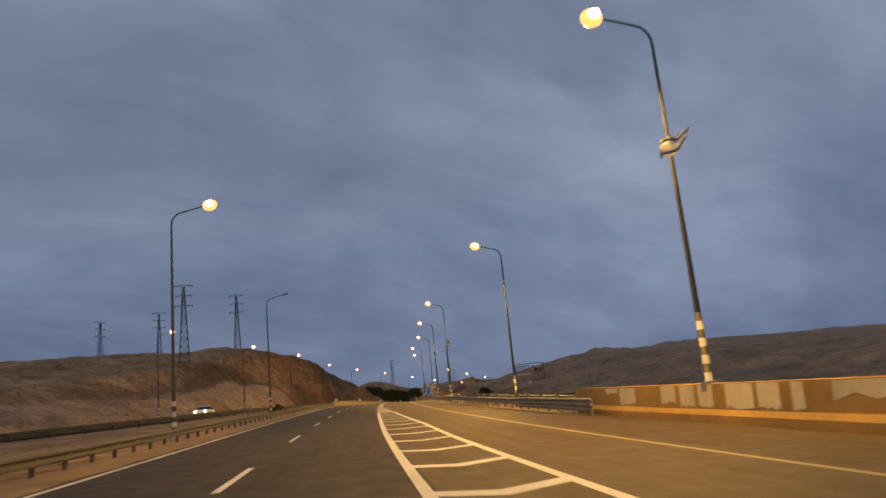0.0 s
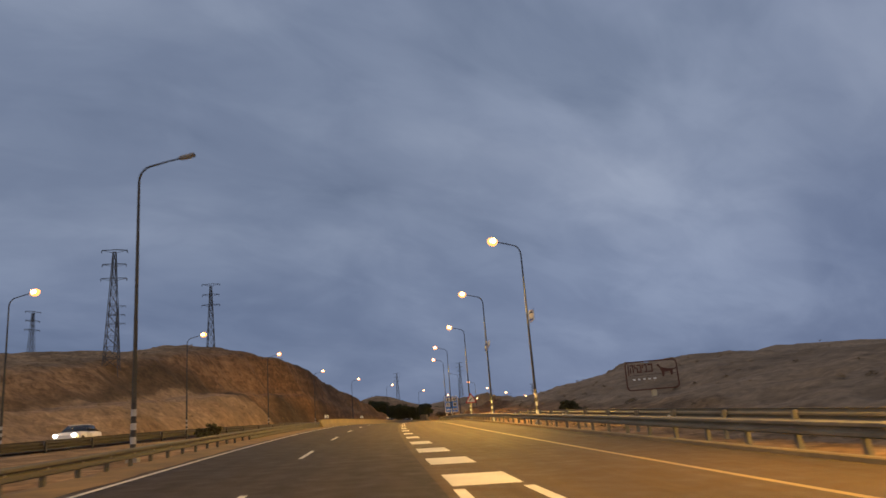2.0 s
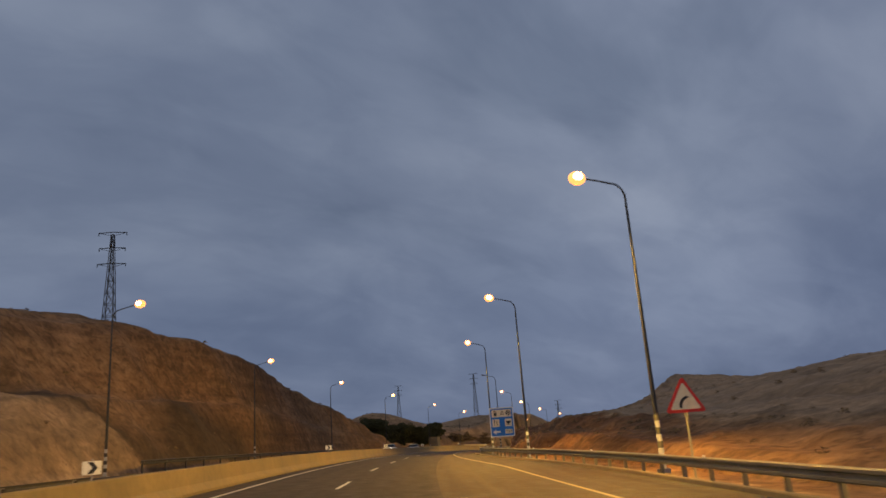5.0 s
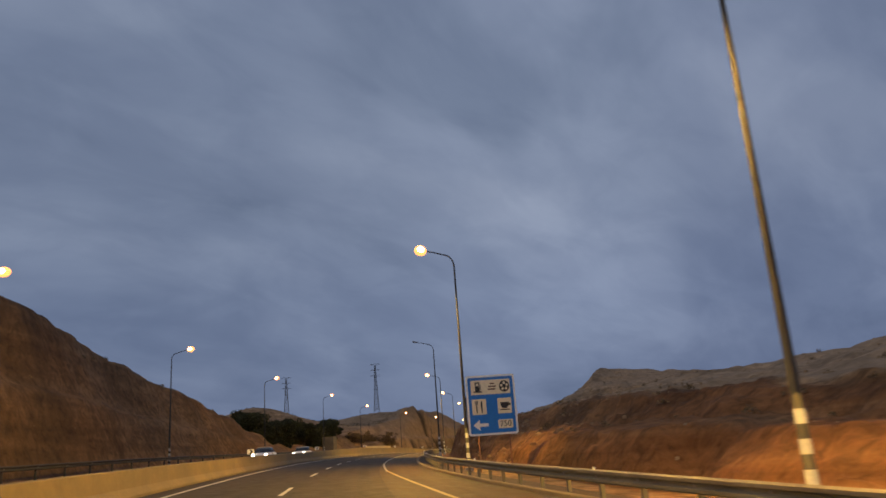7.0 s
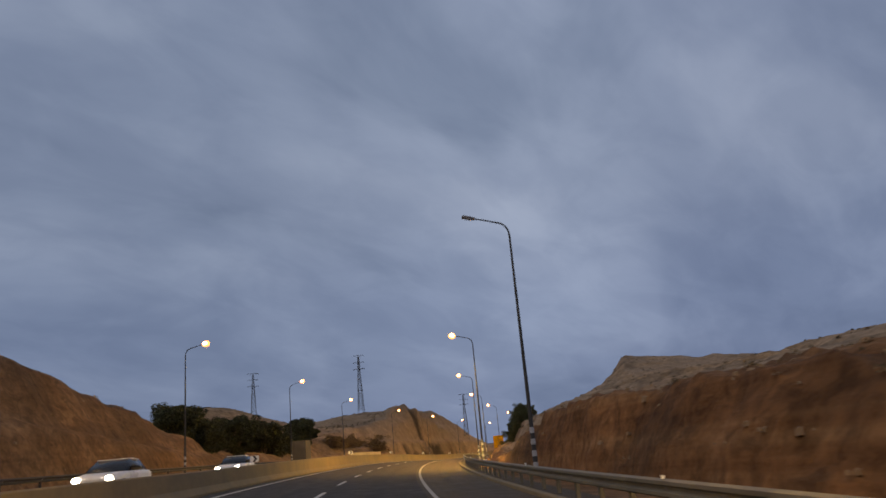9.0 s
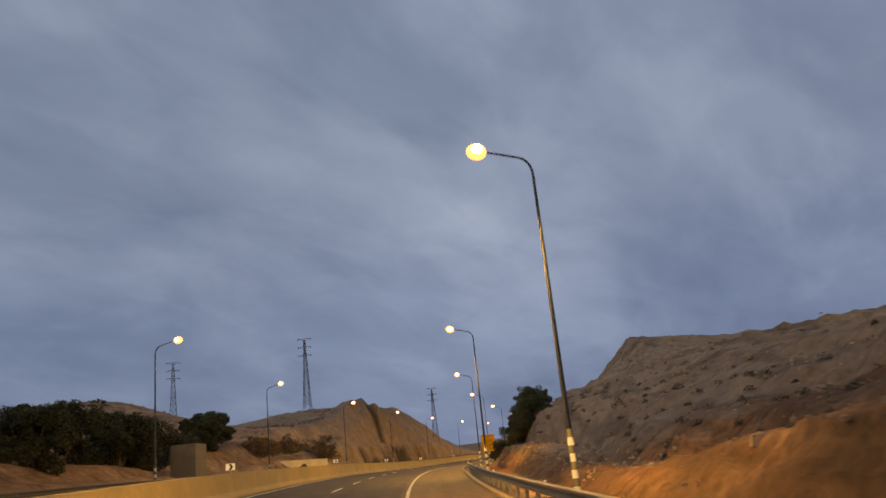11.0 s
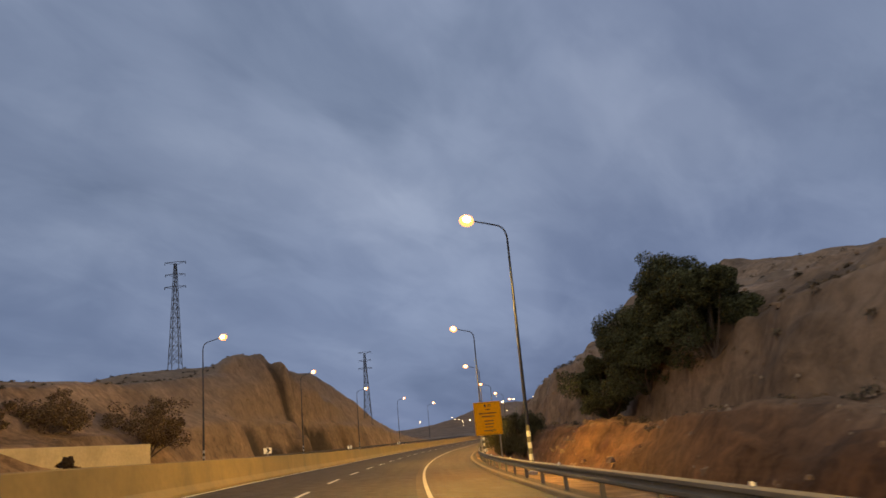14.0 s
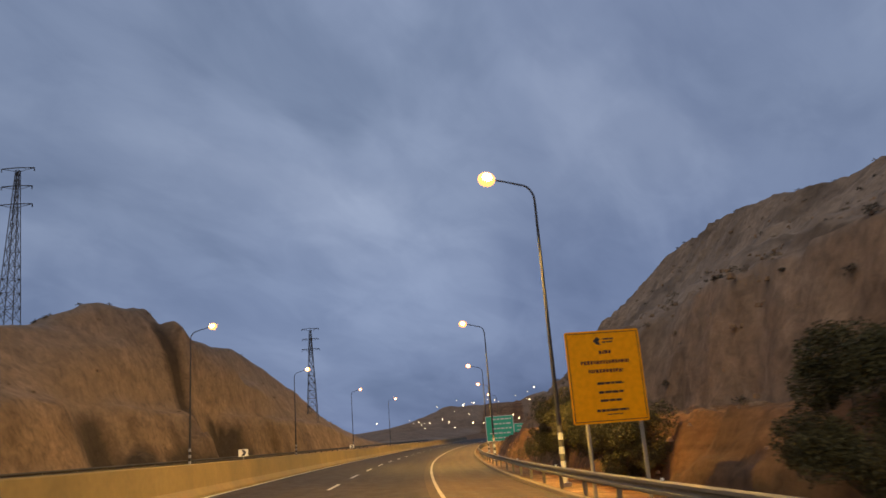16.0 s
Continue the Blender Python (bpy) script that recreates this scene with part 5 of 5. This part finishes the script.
def leaf_cloud(bm, rng, centre, radius, count, size):
    for _ in range(count):
        v = Vector((rng.gauss(0, 1), rng.gauss(0, 1), rng.gauss(0, 0.8)))
        v = v.normalized() * radius * rng.uniform(0.35, 1.0) ** 0.6
        p = centre + Vector((v.x, v.y, v.z * 0.8))
        a = Vector((rng.uniform(-1, 1), rng.uniform(-1, 1), rng.uniform(-0.7, 0.7))).normalized()
        b = a.cross(Vector((rng.uniform(-1, 1), rng.uniform(-1, 1), rng.uniform(-1, 1)))).normalized()
        q = size * rng.uniform(0.6, 1.4)
        vs = [bm.verts.new(p + a * q), bm.verts.new(p + b * q * 0.55), bm.verts.new(p - a * q), bm.verts.new(p - b * q * 0.5)]
        bm.faces.new(vs)


def make_tree(s, d, height, width, material, label, seed, trunk=0.35, density=1.0, leaf=0.2, lean=0.0, sink=0.15, kind="tree", puff=1.0):
    rng = random.Random(seed)
    x, y = plan(s, d)
    root = new(kind)
    root.location = (float(x), float(y), ground_at(s, d) - sink)
    tagged(root, label, kind)
    bm = bmesh.new()
    crowns = []
    stem_h = height * trunk
    r0 = 0.035 * height
    if kind == "tree":
        tube(bm, [(0, 0, -0.3), (0.1 * lean, 0.05, stem_h * 0.5), (0.4 * lean, 0.1, stem_h), (0.6 * lean, 0, height * 0.75)], [r0, r0 * 0.8, r0 * 0.6, r0 * 0.2], 8)
    limbs = 13 if kind == "tree" else 9
    for k in range(limbs):
        a = 2 * math.pi * (k + rng.uniform(-0.3, 0.3)) / limbs
        reach = width / 2 * rng.uniform(0.4, 0.98)
        z1 = height * (rng.uniform(trunk + 0.12, 0.85) if kind == "tree" else rng.uniform(0.18, 0.7))
        start = (0.3 * lean, 0.05, stem_h * rng.uniform(0.6, 1.0)) if kind == "tree" else (0, 0, -0.1)
        tip = (reach * math.cos(a) + 0.5 * lean, reach * math.sin(a), z1)
        mid = tuple((p + q) / 2 + rng.uniform(-0.2, 0.2) for p, q in zip(start, tip))
        tube(bm, [start, mid, tip], [r0 * 0.45, r0 * 0.3, r0 * 0.1], 5)
        crowns.append((Vector(tip), width * puff * rng.uniform(0.10, 0.20)))
    for k in range(5):
        crowns.append((Vector((rng.uniform(-0.25, 0.25) * width + 0.5 * lean, rng.uniform(-0.25, 0.25) * width, height * (rng.uniform(0.62, 0.9) if kind == "tree" else rng.uniform(0.25, 0.85)))), width * puff * rng.uniform(0.11, 0.20)))
    part("trunk" if kind == "tree" else "woody_stem", bm, BARK, root)
    bm = bmesh.new()
    for c, r in crowns:
        c.z = min(c.z, height - r * 0.7)
        leaf_cloud(bm, rng, c, r, int(190 * density), leaf)
        for _ in range(4):
            leaf_cloud(bm, rng, c + Vector((rng.uniform(-1, 1), rng.uniform(-1, 1), rng.uniform(-0.6, 0.8))) * r, r * 0.45, int(35 * density), leaf)
    part("crown" if kind == "tree" else "foliage", bm, material, root)
    return root


for k, (s, d, h, w) in enumerate([(287, -28, 4.6, 5), (295, -31, 5.6, 5.5), (302, -27, 5.2, 5.5), (309, -29, 5.8, 6), (315, -26.5, 5.6, 5.5), (324, -29, 5.4, 5.5), (290.5, -26, 4.4, 5), (305.5, -29.5, 5.2, 5.5), (319, -27.5, 5.2, 5.5), (331, -28, 4.2, 4.5), (345.5, -29.5, 5.0, 6.4), (341, -28.5, 4.4, 4.6), (336, -27, 3.4, 3.8)]):
    make_tree(s, d, h, w, LEAF_DARK, "dark eucalyptus tree with a ragged crown below the hill", 20 + k, 0.2 if s > 333 else 0.0, 5.0, 0.11, sink=0.15 if s > 333 else 0.9, puff=1.1 if s > 333 else 1.45)
for k, (s, d, h, w) in enumerate([(355, -25.5, 6.3, 4.6), (359, -26.5, 5.6, 3.0), (366, -25.5, 7.0, 5.6), (375.5, -22.3, 7.0, 6.0), (380, -22.8, 5.8, 3.6), (358, -20.2, 1.9, 1.5)]):
    h = max(1.4, h + float(road_height(s, d)) - ground_at(s, d))
    make_tree(s, d, h, w, LEAF_DRY, "brownish thorny shrub beside the opposite carriageway", 40 + k, 0.2, 2.4, 0.08, kind="shrub", puff=1.2)
for k, (s, d, h, w) in enumerate([(341.5, 13.4, 3.8, 4.3), (345.5, 13.4, 4.0, 4.3), (350, 12.9, 3.7, 4.5)]):
    make_tree(s, d, h, w, LEAF_OLIVE, "broad dark olive acacia tree on the rocky slope", 60 + k, 0.02, 13.0, 0.048, puff=1.35)
make_tree(347.5, 12.3, 3.4, 4.0, LEAF_OLIVE, "low olive acacia tree filling the thicket", 71, 0.03, 10.0, 0.048, puff=1.35)
make_tree(351.5, 11.2, 3.6, 3.8, LEAF_OLIVE, "smaller dark acacia tree at the end of the thicket", 67, 0.03, 10.0, 0.048, puff=1.35)
for k, (s, d, h, w) in enumerate([(365.9, 8.0, 3.5, 3.0), (379.5, 8.0, 2.9, 3.2), (383.5, 8.1, 3.2, 3.2), (388, 8.4, 3.4, 3.4), (393, 8.2, 3.6, 3.6)]):
    make_tree(s, d, h, w, LEAF_MID, "dark shrub at the foot of the cutting", 72 + k, 0.2, 12.0, 0.03, kind="shrub", puff=1.45)
make_tree(98, -12, 1.2, 1.8, LEAF_MID, "low green shrub on the median", 65, 0.2, 1.6, 0.07, kind="shrub")
make_tree(113.5, 16.2, 1.4, 2.1, LEAF_MID, "low green shrub on the sandy slope", 66, 0.2, 1.8, 0.07, kind="shrub")


# ---- walls and cars beyond the barrier ----
def block_wall(s0, s1, d, h, thick, material, label, skew=0.0):
    """A wall along the road; skew: how far its far end swings towards the road."""
    def section(s):
        e = d + skew * (s - s0) / (s1 - s0)
        return [(e, -0.3), (e, h - 0.03), (e - 0.03, h), (e - thick + 0.03, h), (e - thick, h - 0.03), (e - thick, -0.3)]

    root = sweep("block_wall", s0, s1, 3, section, material, None, True)
    return tagged(root, label, "wall")


block_wall(355.5, 369, -23.0, 2.4, 0.5, CONCRETE_PATCH, "low sand-coloured wall beside the opposite carriageway", 3.5)
block_wall(319, 322, -20.9, 4.0, 2.4, CONCRETE_GREY, "square grey concrete hut beneath the trees")


def make_car(s, d, label):
    root = new("car")
    root.matrix_basis = facing(s, d, 0.0, 180)
    tagged(root, label, "car", "oncoming cars")
    def hull(rings):
        bm = bmesh.new()
        loops = [[bm.verts.new((x, y, z)) for x, z in ring] for y, ring in rings]
        n = len(loops[0])
        for p, q in zip(loops, loops[1:]):
            for k in range(n):
                bm.faces.new((p[k], p[(k + 1) % n], q[(k + 1) % n], q[k])).smooth = True
        bm.faces.new(loops[0])
        bm.faces.new(loops[-1])
        bmesh.ops.recalc_face_normals(bm, faces=bm.faces[:])
        return bm

    def ring(w, z0, z1):
        return [(-w * 0.9, z0), (-w, z0 + 0.12), (-w, z1 - 0.16), (-w * 0.93, z1 - 0.03), (-w * 0.8, z1), (w * 0.8, z1), (w * 0.93, z1 - 0.03), (w, z1 - 0.16), (w, z0 + 0.12), (w * 0.9, z0)]

    part("body", hull([(-2.2, ring(0.70, 0.42, 0.86)), (-2.1, ring(0.82, 0.28, 0.95)), (-1.4, ring(0.87, 0.22, 0.97)), (0.9, ring(0.88, 0.22, 0.95)), (1.6, ring(0.86, 0.22, 0.88)), (2.05, ring(0.80, 0.26, 0.80)), (2.2, ring(0.66, 0.34, 0.68))]), CAR_WHITE, root)

    def upper(w, z1, foot):
        return [(-foot, 0.93), (-w, z1), (w, z1), (foot, 0.93)]

    part("glasshouse", hull([(-1.75, upper(0.70, 0.96, 0.76)), (-1.15, upper(0.60, 1.38, 0.79)), (0.15, upper(0.61, 1.42, 0.80)), (1.05, upper(0.70, 0.96, 0.78))]), CAR_GLASS, root, "dark windows")
    part("roof", hull([(-1.2, [(-0.60, 1.37), (-0.56, 1.41), (0.56, 1.41), (0.60, 1.37)]), (-0.5, [(-0.63, 1.40), (-0.58, 1.46), (0.58, 1.46), (0.63, 1.40)]), (0.2, [(-0.62, 1.40), (-0.57, 1.44), (0.57, 1.44), (0.62, 1.40)])]), CAR_WHITE, root)
    bm = bmesh.new()
    box(bm, -0.55, 0.55, 2.12, 2.19, 0.36, 0.52, 0.02)
    part("grille", bm, RUBBER, root)
    for sx in (-1, 1):
        bm = bmesh.new()
        bmesh.ops.create_uvsphere(bm, u_segments=12, v_segments=8, radius=0.11)
        for v in bm.verts:
            v.co = Vector((sx * 0.62 + v.co.x * 1.3, 2.2 + v.co.y * 0.5, 0.70 + v.co.z))
        part("headlight", bm, HEADLIGHT, root, "lit headlight")
        for y in (-1.35, 1.35):
            bm = tube(bmesh.new(), [(sx * 0.68, y, 0.33), (sx * 0.88, y, 0.33)], 0.33, 16)
            wheel = part("wheel", bm, RUBBER, root)
    return root


make_car(232, -11.5, "white car driving with lit headlights on the opposite carriageway")
make_car(100, -21.5, "white car driving with lit headlights on the opposite carriageway")
make_car(251, -11.0, "white car driving with lit headlights on the opposite carriageway")


# ---- scrub and stones on the slopes ----
def scatter(name, count, seed, pick, build, material, label):
    rng = random.Random(seed)
    spots = []
    while len(spots) < count:
        spots.append(pick(rng))
    s, d = np.array(spots).T
    x, y = plan(s, d)
    z = np.interp(s, S_LINE, Z_LINE) + land_height(s, d)
    verts, faces = [], []
    for p in zip(x, y, z):
        build(rng, Vector([float(c) for c in p]), verts, faces)
    tagged(new(name, mesh_of(name, verts, faces, material)), label, name.replace("_", " "), kind="stuff")


def pick_slope(rng):
    s = rng.uniform(70, 540)
    if rng.random() < 0.62:
        return s, float(right_toe(s)) + rng.choice((rng.uniform(1.5, 8), rng.uniform(5, 34), rng.uniform(10, 75))) * (0.45 if s < 130 else 1)
    return s, float(left_toe(s)) - rng.uniform(1.0, 45)


def pick_rock(rng):
    s = rng.uniform(90, 520)
    if rng.random() < 0.7:
        return s, float(right_toe(s)) + rng.choice((rng.uniform(1.4, 4.2), rng.uniform(6, 12), rng.uniform(7, 30)))
    return s, float(left_toe(s)) - rng.choice((rng.uniform(-0.3, 2), rng.uniform(1, 25)))


def tuft(rng, p, verts, faces):
    r = rng.uniform(0.12, 0.42)
    for _ in range(46):
        a, e = rng.uniform(0, 6.283), rng.uniform(0.1, 1.5)
        q = p + Vector((math.cos(a) * math.cos(e), math.sin(a) * math.cos(e), 0.8 * math.sin(e))) * r * rng.uniform(0.4, 1)
        u = Vector((rng.uniform(-1, 1), rng.uniform(-1, 1), rng.uniform(-0.3, 1))).normalized() * r * 0.2
        w = u.orthogonal().normalized() * r * 0.1
        n = len(verts)
        verts.extend((q - u, q + w, q + u, q - w))
        faces.append((n, n + 1, n + 2, n + 3))


def stone(rng, p, verts, faces):
    r = rng.uniform(0.04, 0.11) * rng.choice((1, 1, 1, 1.8))
    p = p - Vector((0, 0, 0.35 * r))
    n = len(verts)
    for k in range(2):
        for i in range(6):
            a = i * math.pi / 3 + rng.uniform(-0.3, 0.3)
            q = r * rng.uniform(0.7, 1.15) * (1 if k == 0 else 0.72)
            verts.append(p + Vector((q * math.cos(a), q * math.sin(a) * 0.8, (-0.3 if k == 0 else 0.55) * r * rng.uniform(0.8, 1.2))))
    verts.append(p + Vector((0, 0, r * 0.75)))
    for i in range(6):
        j = (i + 1) % 6
        faces.append((n + i, n + j, n + 6 + j, n + 6 + i))
        faces.append((n + 6 + i, n + 6 + j, n + 12))


def pick_clod(rng):
    s = rng.uniform(190, 470)
    return s, float(right_toe(s)) + rng.choice((rng.uniform(0.3, 4.4), rng.uniform(4, 14), rng.uniform(5, 30)))


def clod(rng, p, verts, faces):
    for _ in range(rng.choice((1, 1, 2, 3))):
        q = p + Vector((rng.uniform(-0.4, 0.4), rng.uniform(-0.4, 0.4), 0))
        n = len(verts)
        stone(rng, Vector((0, 0, 0)), verts, faces)
        k = rng.uniform(0.8, 1.6)
        for i in range(n, len(verts)):
            verts[i] = q + verts[i] * k


CLOD = plain("tan_marl_clod", (0.22, 0.145, 0.082), 0.95, 0, 0.35, 1.5, 0.4)
scatter("marl_clods", 2200, 106, pick_clod, clod, CLOD, "broken tan clods of marl littering the cut slope")
STONE = plain("pale_limestone", (0.21, 0.15, 0.095), 0.9, 0, 0.3, 1.5, 0.4)
scatter("desert_scrub", 1500, 101, pick_slope, tuft, LEAF_DRY, "low dry desert scrub dotted over the slopes")
def pick_ledge(rng):
    s = rng.choice((rng.uniform(272, 340), rng.gauss(302, 10)))
    return s, float(right_toe(s)) + rng.choice((rng.uniform(1.6, 4.2), rng.uniform(6.5, 14)))


def pick_bush(rng):
    s = rng.uniform(255, 500)
    if rng.random() < 0.6:
        return s, float(right_toe(s)) + rng.choice((rng.uniform(3, 12), rng.uniform(8, 45)))
    s = rng.uniform(345, 455)
    return s, float(left_toe(s)) - (rng.uniform(9, 30) if s > 395 else rng.uniform(6, 52))


def cushion(rng, p, verts, faces):
    r = rng.uniform(0.16, 0.5)
    for _ in range(60):
        a, e = rng.uniform(0, 6.283), rng.uniform(0.0, 1.5)
        q = p + Vector((math.cos(a) * math.cos(e), math.sin(a) * math.cos(e), 0.7 * math.sin(e))) * r * rng.uniform(0.4, 1)
        u = Vector((rng.uniform(-1, 1), rng.uniform(-1, 1), rng.uniform(-0.3, 1))).normalized() * 0.08
        w = u.orthogonal().normalized() * 0.04
        n = len(verts)
        verts.extend((q - u, q + w, q + u, q - w))
        faces.append((n, n + 1, n + 2, n + 3))


RUBBLE = plain("pale_rubble_stone", (0.33, 0.25, 0.16), 0.9, 0, 0.3, 1.5, 0.4)
scatter("ledge_rubble", 900, 104, pick_ledge, stone, RUBBLE, "pale broken stone lying on the ledges")
scatter("cushion_shrubs", 1000, 105, pick_bush, cushion, LEAF_SCRUB, "dark cushion shrubs dotted over the slopes")
scatter("loose_stones", 900, 102, pick_rock, stone, STONE, "loose pale stones and rubble on the banks")


# ---- lights of the town far off ----
def far_lights():
    rng = random.Random(77)
    bm = bmesh.new()
    for k in range(95):
        s = rng.uniform(640, 1250)
        d = rng.uniform(-0.13, 0.2) * (s - 300) * rng.choice((0.4, 1.0))
        x, y = plan(s, d)
        z = ground_at(s, d) + rng.uniform(3, 8)
        r = rng.choice((0.15, 0.18, 0.22, 0.32)) * (s - 300) / 600
        bmesh.ops.create_icosphere(bm, subdivisions=1, radius=r, matrix=Matrix.Translation((float(x), float(y), z)))
    me = bpy.data.meshes.new("town_lights")
    bm.to_mesh(me)
    bm.free()
    me.materials.append(LIGHT_WARM)
    tagged(new("town_lights", me), "scattered warm lamps of a distant hillside town", "lights", kind="stuff")


far_lights()
